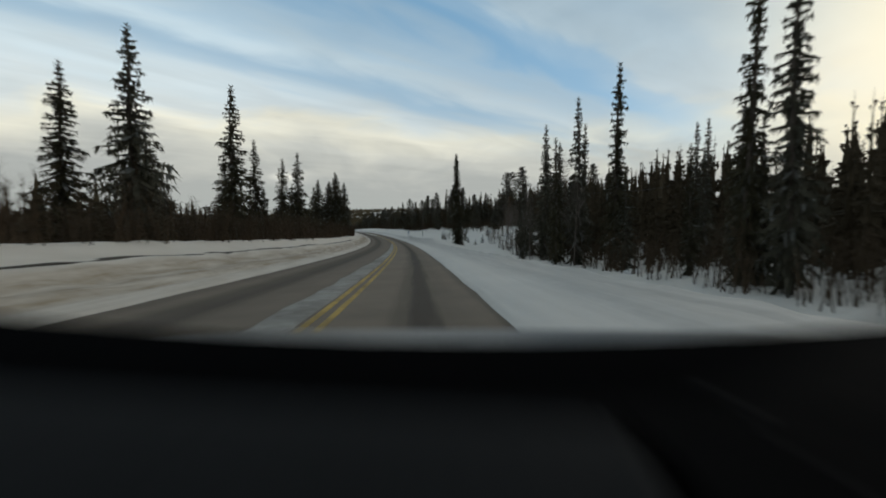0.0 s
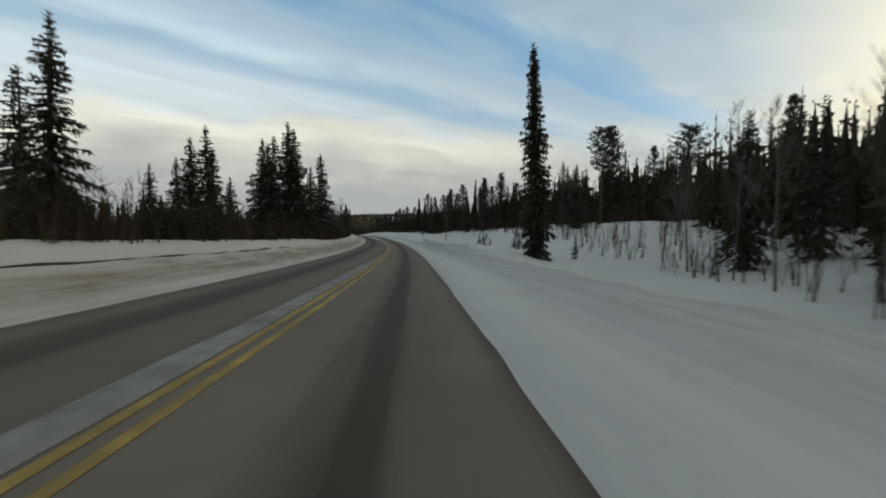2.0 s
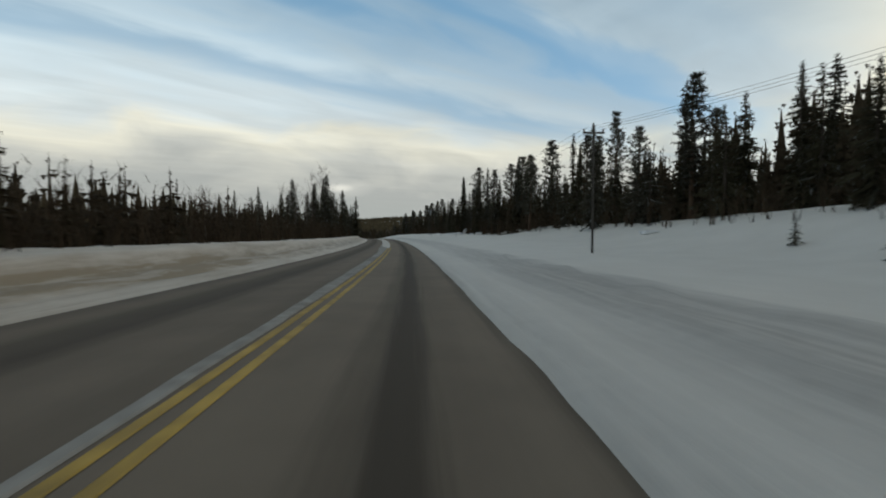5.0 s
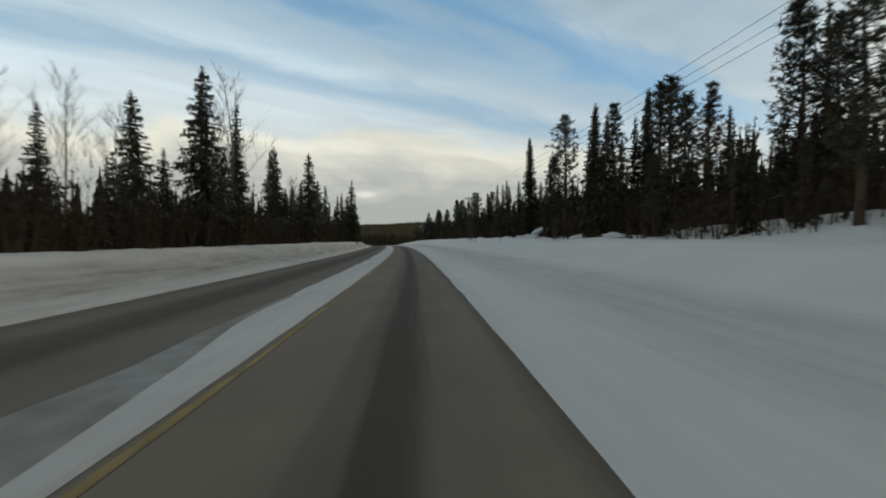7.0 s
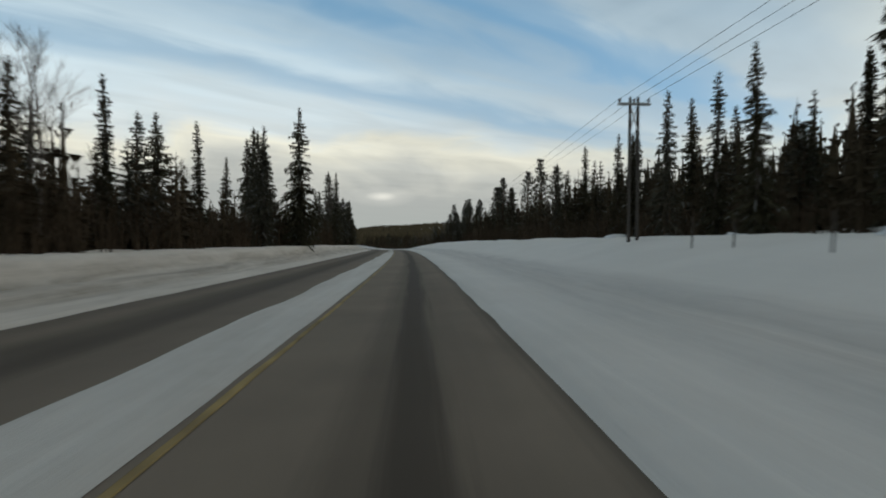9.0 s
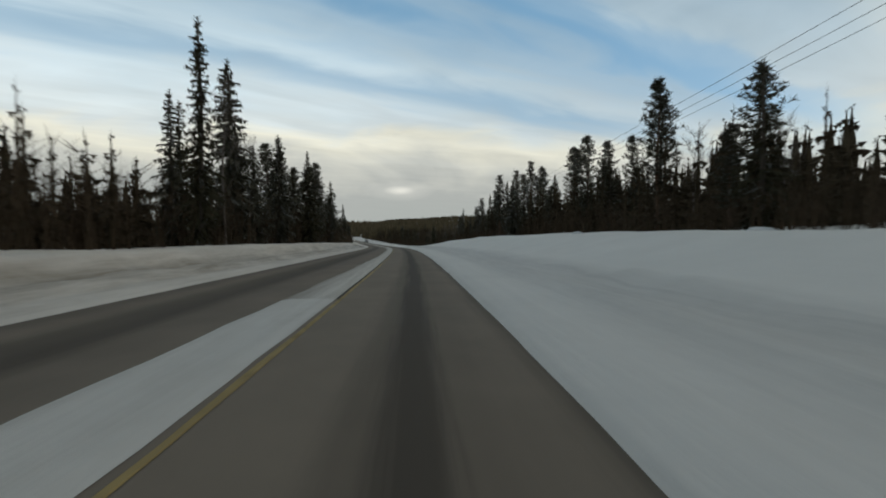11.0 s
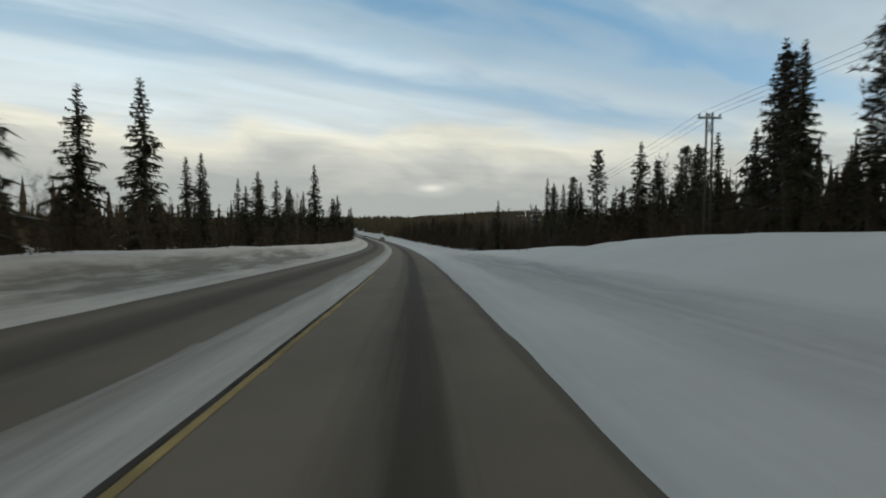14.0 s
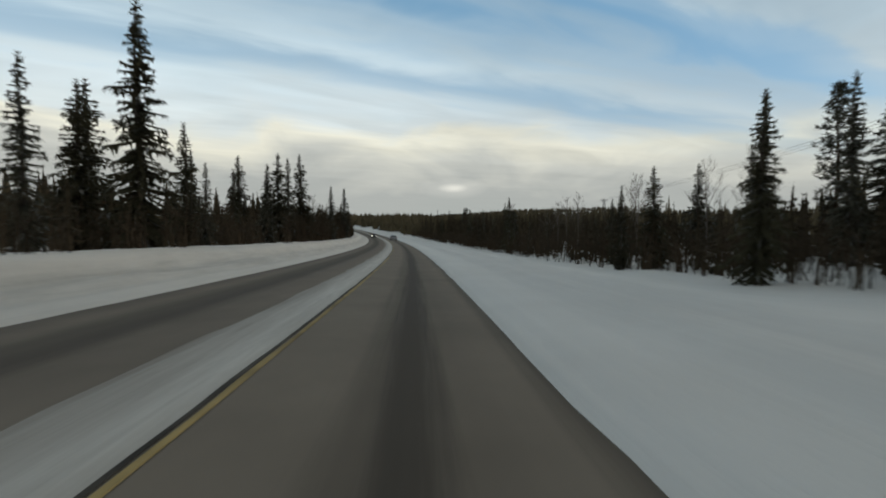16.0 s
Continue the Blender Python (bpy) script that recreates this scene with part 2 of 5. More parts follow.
BARK = speckled("spruce_bark", (0.035, 0.028, 0.022), (0.11, 0.09, 0.075), 7.0, 0.9, 0, 0.6, 0.02, (1, 1, 0.3))
PINE_BARK = speckled("pine_bark", (0.042, 0.029, 0.020), (0.125, 0.078, 0.05), 5.0, 0.9, 0, 0.6, 0.02, (1, 1, 0.3))
BIRCH_BARK = speckled("birch_bark", (0.05, 0.038, 0.033), (0.19, 0.165, 0.148), 6.0, 0.85, 0, 0.3, 0.01, (1, 1, 2.0))
TWIG = speckled("brushwood", (0.036, 0.026, 0.017), (0.090, 0.064, 0.042), 3.0, 0.9, 0, 0.2, 0.01, shine=0.1)
POLE_WOOD = speckled("weathered_pole_wood", (0.035, 0.030, 0.026), (0.09, 0.08, 0.07), 9.0, 0.85, 0, 0.4, 0.008, (1, 1, 0.08))
STEEL = speckled("galvanised_steel", (0.28, 0.29, 0.30), (0.45, 0.46, 0.47), 14.0, 0.45, 0.9, 0.1, 0.002)
CERAMIC = speckled("brown_insulator_glaze", (0.05, 0.03, 0.02), (0.12, 0.07, 0.05), 8.0, 0.25)
CABLE = speckled("power_cable", (0.03, 0.03, 0.03), (0.08, 0.08, 0.08), 8.0, 0.5, 0.4)
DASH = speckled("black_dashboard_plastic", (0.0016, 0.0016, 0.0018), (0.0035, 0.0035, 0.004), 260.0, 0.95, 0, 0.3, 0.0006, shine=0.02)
DASH_TOP = speckled("grained_charcoal_plastic", (0.008, 0.0082, 0.009), (0.016, 0.0165, 0.018), 300.0, 0.9, 0, 0.4, 0.0006, shine=0.08)
FABRIC = speckled("speaker_cloth", (0.004, 0.004, 0.004), (0.010, 0.010, 0.011), 500.0, 0.95, 0, 0.4, 0.0005, shine=0.05)
BONNET = speckled("grey_car_paint", (0.10, 0.10, 0.105), (0.14, 0.14, 0.145), 40.0, 0.35, 0.3, 0.02, 0.001)
SIGN_BLUE = speckled("blue_sign_sheet", (0.02, 0.09, 0.30), (0.03, 0.12, 0.36), 20.0, 0.4)
SIGN_WHITE = speckled("white_sign_sheet", (0.62, 0.62, 0.62), (0.78, 0.78, 0.78), 20.0, 0.45)
CAR_PAINT = speckled("dark_car_paint", (0.03, 0.032, 0.036), (0.055, 0.056, 0.06), 60.0, 0.3, 0.5, 0.02, 0.001, shine=0.5)
SILVER_PAINT = speckled("silver_car_paint", (0.30, 0.30, 0.31), (0.42, 0.42, 0.43), 60.0, 0.3, 0.6, 0.02, 0.001, shine=0.5)
TYRE = speckled("tyre_rubber", (0.012, 0.012, 0.012), (0.03, 0.03, 0.03), 40.0, 0.9)
WINDOW = speckled("dark_car_glass", (0.01, 0.012, 0.014), (0.02, 0.022, 0.025), 30.0, 0.08, 0, 0.0, 0.001, shine=0.6)
TAIL_LAMP = speckled("red_lamp_glass", (0.25, 0.01, 0.01), (0.4, 0.02, 0.02), 30.0, 0.2)


def headlight_material():
    m, g, b = material("lit_headlight", 0.2)
    b.inputs["Base Color"].default_value = (0.8, 0.8, 0.75, 1)
    b.inputs["Emission Color"].default_value = (1.0, 0.95, 0.82, 1)
    b.inputs["Emission Strength"].default_value = 4.0
    return m


HEADLIGHT = headlight_material()


# ---- the line of the road ----
HEADING = (-1.025661, 0.0276349, 0.000253408, -1.40241e-06, 3.04496e-09, -2.28545e-12)  # degrees, by metres driven
GRADE = (-2.70963, 0.00979345, 2.51854e-06, 9.29277e-08, -8.10138e-10, 1.12834e-12)
S0, S1 = -160, 3200


def poly(c, s):
    return sum(k * s ** i for i, k in enumerate(c))


def road_line():
    """Place, height and heading of the camera's lane, metre by metre."""
    ss = np.arange(S0, S1 + 1, 1.0)
    head, grade = np.zeros_like(ss), np.zeros_like(ss)
    end_h, end_g = poly(HEADING, 464.0), poly(GRADE, 464.0)
    for i, s in enumerate(ss):
        if s < 0:
            head[i], grade[i] = HEADING[0] + 0.03 * s, GRADE[0]
        elif s <= 464:
            head[i], grade[i] = poly(HEADING, s), poly(GRADE, s)
        else:
            d = s - 464
            head[i] = end_h + 0.042 * min(d, 460)
            grade[i] = end_g + 0.0092 * min(d, 280) - 0.0055 * max(0, min(d - 360, 310))
    h, g = np.radians(head), np.tan(np.radians(grade))
    x, y, z = (np.concatenate([[0], np.cumsum((a[1:] + a[:-1]) / 2)]) for a in (-np.sin(h), np.cos(h), g))
    k = int(-S0)
    return ss, x - x[k], y - y[k], z - z[k], h


LINE = road_line()
H_MEAN = radians(14.0)


def at(s):
    x, y, z, h = (float(np.interp(s, LINE[0], a)) for a in LINE[1:])
    return x, y, z, h


def smooth(a, b, v):
    """Soft step from 0 at a to 1 at b; b may lie below a."""
    t = min(1.0, max(0.0, (v - a) / (b - a)))
    return t * t * (3 - 2 * t)


def table(v, *pairs):
    return float(np.interp(v, [p[0] for p in pairs], [p[1] for p in pairs]))


EDGE_R, EDGE_L = 1.45, -6.84  # rims of the cleared asphalt


def right_rise(s):
    return table(s, (-112, -1.8), (67, -1.7), (95, -0.7), (123, -0.6), (152, -0.4), (201, 0.7), (230, 1.3), (300, 1.45), (334, 1.5), (390, 1.8), (429, 1.4), (452, 0.6), (466, 0.1), (482, -0.75), (513, -1.2), (600, -1.0), (781, -0.5))


def left_rise(s):
    return table(s, (-112, 0.85), (125, 0.85), (150, 1.1), (223, 1.05), (464, 1.0), (781, 1.0))


def bay(s):
    """Where the verge is ploughed wide for parking."""
    return smooth(90, 104, s) * smooth(141, 137, s)


def relief(s, lat):
    """Height of the snow over the road beside it."""
    lump = noise.noise(Vector((s * 0.11, lat * 0.25, 3.0)))
    small = noise.noise(Vector((s * 0.6, lat * 0.8, 9.0)))
    if EDGE_L - 0.12 <= lat <= EDGE_R + 0.12:
        return -0.14
    if lat > 0:
        d = lat - EDGE_R
        z = 0.10 * smooth(0.1, 0.6, d) + 0.10 * smooth(2.0, 2.6, d) * (1 - 0.6 * smooth(3.0, 3.6, d)) + 0.05 * smooth(5, 6, d)
        z += 0.22 * math.exp(-((lat - 6.1 - 0.3 * lump) / 0.55) ** 2) * (1 - bay(s)) * (0.7 + 0.9 * max(-0.5, small))
        rim = 9.4 - 5.6 * smooth(106, 138, s)
        z += bay(s) * ((0.45 + 0.4 * smooth(122, 136, s)) * math.exp(-((lat - rim) / 0.75) ** 2) + 0.14 * small * smooth(rim - 1.0, rim, lat) + 0.25 * smooth(rim - 0.4, rim + 0.4, lat) * smooth(12, 9, lat))
        z += right_rise(s) * smooth(5.0 + 4.0 * bay(s), 13.0, lat) + 0.8 * smooth(16, 40, lat)
        z += table(s, (85, 0), (112, 1.5), (225, 1.5), (255, 0.5), (300, 0)) * smooth(17, 29, lat)
        z += table(s, (66, 0), (92, 1.6), (125, 2.0), (165, 2.0), (190, 0.5), (215, 0)) * smooth(20, 33, lat)
        z += lump * 0.30 * smooth(7, 14, lat) + small * 0.05 * smooth(2, 5, lat)
    else:
        d = EDGE_L - lat
        top, back = left_rise(s), 0.65 * smooth(152, 120, s)
        z = 0.12 * smooth(0.1, 0.7, d) + 0.22 * smooth(0.9, 1.5, d) + (top - 0.34) * smooth(1.9, 3.1, d) + back * smooth(3.7, 5.4, d) - (top + back - 0.5) * smooth(6.2, 9.5, d)
        crumb = noise.noise(Vector((s * 1.7, lat * 2.2, 21.0)))
        z += (small * 0.10 + crumb * 0.06) * smooth(0.5, 1.5, d) + lump * 0.10 * smooth(1.5, 3.5, d) + 0.4 * lump * smooth(8, 16, d)
    far = abs(lat)
    z += 5.0 * smooth(60, 500, far) * (0.5 + noise.noise(Vector((s * 0.004, lat * 0.004, 5.0))))
    z += 24.0 * smooth(300, 1600, far)
    z += 36.0 * smooth(800, 1600, s) * (0.5 + noise.noise(Vector((s * 0.003, lat * 0.003, 8.0))))
    return z


def place(s, lat):
    """The point beside the road; the cross lines all run one way, so that they never meet."""
    x, y, z, h = at(s)
    k = lat / max(0.5, math.cos(h - H_MEAN))
    return x + math.cos(H_MEAN) * k, y + math.sin(H_MEAN) * k, z


ALONG = -math.sin(H_MEAN) * LINE[1] + math.cos(H_MEAN) * LINE[2]


def on_ground(s, lat, sink=0.0):
    """The point on the snow square to the road at s."""
    x, y, z, h = at(s)
    x, y = x + math.cos(h) * lat, y + math.sin(h) * lat
    t = float(np.interp(-math.sin(H_MEAN) * x + math.cos(H_MEAN) * y, ALONG, LINE[0]))
    px, py, pz, ph = at(t)
    across = ((x - px) * math.cos(H_MEAN) + (y - py) * math.sin(H_MEAN)) * math.cos(ph - H_MEAN)
    return x, y, pz + relief(t, across) - sink


def mesh_of(name, verts, faces, mat, smooth_shade=False, uvs=None):
    me = bpy.data.meshes.new(name)
    me.from_pydata(verts, [], faces)
    mats = mat if isinstance(mat, (list, tuple)) else [mat]
    for m in mats:
        me.materials.append(m)
    if smooth_shade:
        me.polygons.foreach_set("use_smooth", [True] * len(me.polygons))
    if uvs is not None:
        layer = me.uv_layers.new(name="along")
        idx = np.zeros(len(me.loops), dtype=np.int32)
        me.loops.foreach_get("vertex_index", idx)
        layer.data.foreach_set("uv", np.asarray(uvs, dtype=np.float32)[idx].ravel())
    me.update()
    return me


def sheet(name, s_list, lat_of, height_of, mat, label, category, columns):
    """A strip of ground along the road. lat_of(s, j) and height_of(s, lat) shape it."""
    verts, uvs, faces = [], [], []
    for s in s_list:
        for j in range(columns):
            lat = lat_of(s, j)
            x, y, z = place(s, lat)
            verts.append((x, y, z + height_of(s, lat)))
            uvs.append((s, lat))
    n = columns
    for i in range(len(s_list) - 1):
        for j in range(n - 1):
            a = i * n + j
            faces.append((a, a + 1, a + 1 + n, a + n))
    return tagged(new(name, mesh_of(name, verts, faces, mat, True, uvs)), label, category, kind="structure")


def build_ground():
    s_list = list(np.arange(-160, 0, 8.0)) + list(np.arange(0, 620, 1.6)) + list(np.arange(620, 956, 8)) + list(np.arange(956, 3201, 60))
    r = [1.57, 1.67, 1.83, 2.08, 2.43, 2.93, 3.53, 3.93, 4.23, 4.53, 4.83, 5.23, 5.83, 6.53, 7.23, 8.03, 9.03, 10.03, 11.03, 12.03, 13.03, 14.53, 16.03, 18.03, 20.03, 23.03, 26.03, 30.03, 36.03, 44.03, 60.03, 85.03, 120.03, 180.03, 260.03, 380.03, 560.03, 850.03, 1300.03, 2000.03, 3000.03]
    l = [-6.96, -7.06, -7.19, -7.34, -7.49, -7.64, -7.74, -7.94, -8.14, -8.39, -8.64, -8.94, -9.24, -9.54, -9.84, -10.24, -10.64, -11.14, -11.64, -12.34, -13.14, -14.14, -15.64, -17.64, -20.64, -24.64, -30.64, -38.64, -50.64, -70, -100, -150, -220, -320, -480, -720, -1100, -1800, -3000]
    lats = sorted(r + l + [1.3, -6.7, -2.0])

    def lat_of(s, j):
        v = lats[j]
        if abs(v) < 3 or -7.6 < v < -5:
            if v in (1.3, -6.7, -2.0):
                return v
            return v + 0.10 * noise.noise(Vector((s * 0.35, 2.0 if v > 0 else 7.0, 0))) + 0.05 * noise.noise(Vector((s * 1.3, 1.0 if v > 0 else 5.0, 4)))
        return v

    def z_of(s, lat):
        if lat in (1.3, -6.7, -2.0):
            return -0.14
        if EDGE_L - 0.3 < lat < EDGE_R + 0.3:
            return 0.03
        return relief(s, lat)

    sheet("ground", s_list, lat_of, z_of, SNOW, "deep snow over verges, banks and forest floor", "ground", len(lats))
    road_s = list(np.arange(-160, 0, 5.0)) + list(np.arange(0, 620, 2.0)) + list(np.arange(620, 1400, 5))
    cols = list(np.arange(-7.4, 2.21, 0.6))
    sheet("road", road_s, lambda s, j: cols[j], lambda s, lat: -0.01 - 0.012 * abs(lat + 2.0) * 0.5, ASPHALT, "dark winter asphalt with paler wheel tracks", "road", len(cols))


def ribbon(name, lat_a, lat_b, lift, s_list, mat, label, category, rough=0.0, keep=None):
    """A flat strip on the road between two lines, with uneven rims; keep(s) can break it off."""
    verts, uvs, faces = [], [], []
    last = None
    for s in s_list:
        w = keep(s) if keep else 1.0
        if w <= 0.02:
            last = None
            continue
        a = lat_a + rough * noise.noise(Vector((s * 0.5, lat_a, 1))) + 0.5 * rough * noise.noise(Vector((s * 2.1, lat_a, 6)))
        b = lat_b + 0.25 * rough * (noise.noise(Vector((s * 0.5, lat_b, 2))) + noise.noise(Vector((s * 2.1, lat_b, 7))))
        a = b + (a - b) * w
        m = (a + b) / 2
        i = len(verts)
        for lat, up in ((a, -0.004), (a + 0.3 * (m - a), lift), (b + 0.3 * (m - b), lift), (b, -0.004)):
            x, y, z = place(s, lat)
            verts.append((x, y, z + up - 0.012 * abs(lat + 2.0) * 0.5))
            uvs.append((s, lat))
        if last is not None:
            for j in range(3):
                faces.append((last + j, last + j + 1, i + j + 1, i + j))
        last = i
    return tagged(new(name, mesh_of(name, verts, faces, mat, False, uvs)), label, category, kind="structure")


build_ground()
near_s = list(np.arange(-40, 620, 0.8)) + list(np.arange(620, 1000, 4))
ribbon("centre_line", -1.74, -1.65, 0.003, [s for s in near_s if s > 202], WORN_YELLOW, "scoured brownish centre line beside the packed snow", "road marking", 0.03)
ribbon("wet_seam", -1.82, -1.75, 0.002, [s for s in near_s if s > 330], GRIT_SHADE, "dark wet seam between packed snow and centre line", "road surface", 0.03)
ribbon("centre_line", -1.76, -1.62, 0.003, [s for s in near_s if s < 203], YELLOW, "worn yellow centre line on asphalt", "road marking", 0.015)
ribbon("centre_line", -2.06, -1.92, 0.003, [s for s in near_s if s < 213], YELLOW, "worn yellow centre line on asphalt", "road marking", 0.015)


def strip_width(s):
    """How far the strip of packed snow between the lanes reaches."""
    base = table(s, (-45, 0.75), (22, 0.7), (56, 0.5), (88, 0.42), (102, 0.0), (140, 0.0), (165, 0.45), (190, 0.5), (205, 0.9), (257, 1.0), (323, 0.95), (357, 0.6), (390, 0.6), (415, 0.95), (491, 0.95), (781, 0.9))
    return base * (1 + 0.14 * noise.noise(Vector((s * 0.21, 0.0, 11.0))))


ribbon("snow_strip", -3.2, -2.12, 0.016, [s for s in near_s if s < 216], SLUSH, "thin grey slush between the lanes", "snow", 0.12, strip_width)
ribbon("snow_strip", -3.2, -1.82, 0.018, [s for s in near_s if 203 < s < 331], SNOW, "strip of packed snow between the lanes", "snow", 0.09, lambda s: strip_width(s) * (0.1 + 0.9 * smooth(203, 214, s)))
ribbon("snow_strip", -3.2, -1.81, 0.014, [s for s in near_s if 330 < s < 413], STRIP, "greyish packed slush between the lanes", "snow", 0.13, strip_width)
ribbon("snow_strip", -3.1, -1.81, 0.016, [s for s in near_s if s > 412], STRIP, "strip of packed snow between the lanes", "snow", 0.11, strip_width)


def plough_track():
    """A dark strip along the foot of the rear bank, painting in the crevice's shade."""
    s_list = list(np.arange(-60, 104, 1.2))
    lats = [-10.6, -10.45, -10.25, -10.07, -9.95]
    wob = lambda s, j: lats[j] + 0.08 * noise.noise(Vector((s * 0.3, 1.0 + j, 0)))
    lift = (-0.03, 0.03, 0.02, 0.03, -0.03)
    made = {}

    def z_of(s, lat):
        made[s] = made.get(s, -1) + 1
        return relief(s, lat) + lift[made[s]]

    sheet("plough_track", s_list, wob, z_of, GRIT_SHADE, "dark strip standing in for shade along the snow bank", "track", len(lats))


plough_track()


# ---- things: helpers ----
def part(name, bm, mat, parent, label=""):
    me = bpy.data.meshes.new(name)
    bm.to_mesh(me)
    bm.free()
    me.materials.append(mat)
    ob = new(name, me)
    ob.parent = parent
    return tagged(ob, label)


def mesh_part(name, me, parent, label=""):
    ob = new(name, me)
    ob.parent = parent
    return tagged(ob, label)


def tube(points, radii, sides=6):
    """Verts and faces of a tapered tube through the points."""
    verts, faces = [], []
    for k, (p, r) in enumerate(zip(points, radii)):
        p = Vector(p)
        a = Vector(points[min(k + 1, len(points) - 1)]) - Vector(points[max(k - 1, 0)])
        a.normalize()
        side = a.cross(Vector((0.31, 0.95, 0.05))).normalized()
        up = a.cross(side)
        for i in range(sides):
            w = 2 * math.pi * i / sides
            verts.append(tuple(p + (side * math.cos(w) + up * math.sin(w)) * r))
    for k in range(len(points) - 1):
        for i in range(sides):
            j = (i + 1) % sides
            faces.append((k * sides + i, k * sides + j, (k + 1) * sides + j, (k + 1) * sides + i))
    faces.append(tuple(range(sides))[::-1])
    faces.append(tuple((len(points) - 1) * sides + i for i in range(sides)))
    return verts, faces


def trunk_mesh(name, height, radius, mat, rnd, sway=0.12):
    pts, rad = [], []
    for k in range(7):
        t = k / 6
        pts.append((sway * math.sin(3 * t + rnd.random()) * t, sway * math.sin(2.2 * t + rnd.random()) * t, -0.6 + (height + 0.6) * t))
        rad.append(radius * (1 - t) ** 0.8 + 0.012 + (radius * 0.25 if k == 0 else 0))
    return mesh_of(name, *tube(pts, rad, 7), mat, True)


def join(verts, faces, v2, f2):
    n = len(verts)
    verts.extend(v2)
    faces.extend(tuple(i + n for i in f) for f in f2)


def spruce_crown(name, height, radius, rnd, mat, boughs=290, gaps=0.12, low=0.05, club=0.0, fine=True, taper=0.92):
    """Whorls of boughs up the stem, each a drooping spine with side twigs and hanging tufts."""
    verts, faces = [], []
    wave = rnd.uniform(0, 6.28)
    ring = 9
    for k in range(boughs):
        # boughs stand in loose whorls with air between them
        level = (k // ring) * ring / boughs
        t = level * 0.5 + 0.5 * k / boughs + rnd.gauss(0, 0.8) / boughs
        t = min(0.99, max(0.0, t)) ** 1.08
        z = height * (low + (0.975 - low) * t)
        shape = (1 - t) ** taper * (0.94 + 0.12 * math.sin(11 * t + wave) + 0.10 * math.sin(29 * t + 2 * wave))
        shape += club * math.exp(-((t - 0.88) / 0.07) ** 2)
        reach = radius * shape + 0.10
        reach *= min(1.0, 0.58 + 1.7 * t)
        if rnd.random() < gaps * (0.5 + math.sin(17 * t + wave) ** 2):
            continue
        az = k * 2.39996 + rnd.uniform(-0.6, 0.6)
        ln = reach * rnd.choice((rnd.uniform(0.45, 0.8), rnd.uniform(0.8, 1.15), rnd.uniform(1.0, 1.45)))
        droop = rnd.uniform(0.5, 1.15) * (1 - 0.85 * t)
        d = Vector((math.cos(az), math.sin(az), 0))
        side = Vector((-math.sin(az), math.cos(az), 0))
        roll = rnd.uniform(-1.0, 1.0)
        blade = side * math.cos(roll) + Vector((0, 0, math.sin(roll)))
        at_u = lambda u: d * (ln * u) + Vector((0, 0, z - droop * ln * u + (0.12 + 0.2 * t) * ln * u * u))
        i = len(verts)
        if not fine:
            # a single bent blade and one hanging tuft
            w = 0.07 + 0.15 * ln
            mid, tip = at_u(0.55), at_u(1.05)
            verts += [tuple(at_u(0.0)), tuple(mid + blade * w), tuple(mid - blade * w), tuple(tip), tuple(mid - d * 0.2 * ln), tuple(tip - d * 0.15 * ln), tuple(mid - Vector((0, 0, 0.20 + 0.30 * ln)))]
            faces += [(i, i + 2, i + 1), (i + 1, i + 2, i + 3), (i + 4, i + 5, i + 6)]
            continue
        rows = [at_u(u) for u in (0.0, 0.5, 1.0)]
        w = 0.025 + 0.034 * ln + 0.05 * max(0.0, 0.45 - t)
        for q, p in enumerate(rows):
            ww = w * (1.3, 1.35, 0.12)[q]
            verts += [tuple(p + blade * ww), tuple(p - blade * ww)]
            if q:
                a = i + 2 * (q - 1)
                faces.append((a, a + 1, a + 3, a + 2))
        for q, u in enumerate((0.3, 0.5, 0.68, 0.84, 0.96)):
            p = at_u(u)
            for sg in (-1, 1):
                if q == 0 and sg > 0:
                    continue
                tip = p + side * (sg * ln * rnd.uniform(0.14, 0.38) * (1.15 - 0.5 * u)) + d * (ln * rnd.uniform(0.08, 0.26)) + Vector((0, 0, -ln * rnd.uniform(0.0, 0.32)))
                base = 0.026 * ln + 0.022
                m = len(verts)
                verts += [tuple(p - d * base), tuple(p + d * base), tuple(tip)]
                faces.append((m, m + 1, m + 2))
            if q != 1:
                turn = rnd.choice((d, side))
                hang = p + Vector((rnd.uniform(-0.1, 0.1), rnd.uniform(-0.1, 0.1), -rnd.uniform(0.2, 0.6) * (0.2 + 0.5 * ln)))
                half = turn * rnd.uniform(0.03, 0.06) * (0.35 + ln)
                m = len(verts)
                verts += [tuple(p - half), tuple(p + half + Vector((0, 0, rnd.uniform(-0.1, 0.12)))), tuple(hang)]
                faces.append((m, m + 1, m + 2))
        # sprays close to the stem keep the heart of the crown dark
        if rnd.random() < 0.75 - 0.6 * t:
            p = at_u(rnd.uniform(0.08, 0.45))
            a = rnd.uniform(0, 6.28)
            half = Vector((math.cos(a), math.sin(a), 0)) * (0.05 + 0.10 * ln)
            m = len(verts)
            verts += [tuple(p - half), tuple(p + half), tuple(p + Vector((rnd.uniform(-0.1, 0.1), rnd.uniform(-0.1, 0.1), -rnd.uniform(0.35, 0.7))))]
            faces.append((m, m + 1, m + 2))
    # the spire
    for k in range(10 if fine else 0):
        p, a = Vector((0, 0, height * (0.95 + 0.005 * k))), k * 2.4
        q = p + Vector((math.cos(a), math.sin(a), 0.9)) * (0.30 - 0.02 * k)
        m = len(verts)
        verts += [tuple(p - Vector((0, 0, 0.05))), tuple(p + Vector((0, 0, 0.05))), tuple(q)]
        faces.append((m, m + 1, m + 2))
    return mesh_of(name, verts, faces, mat)


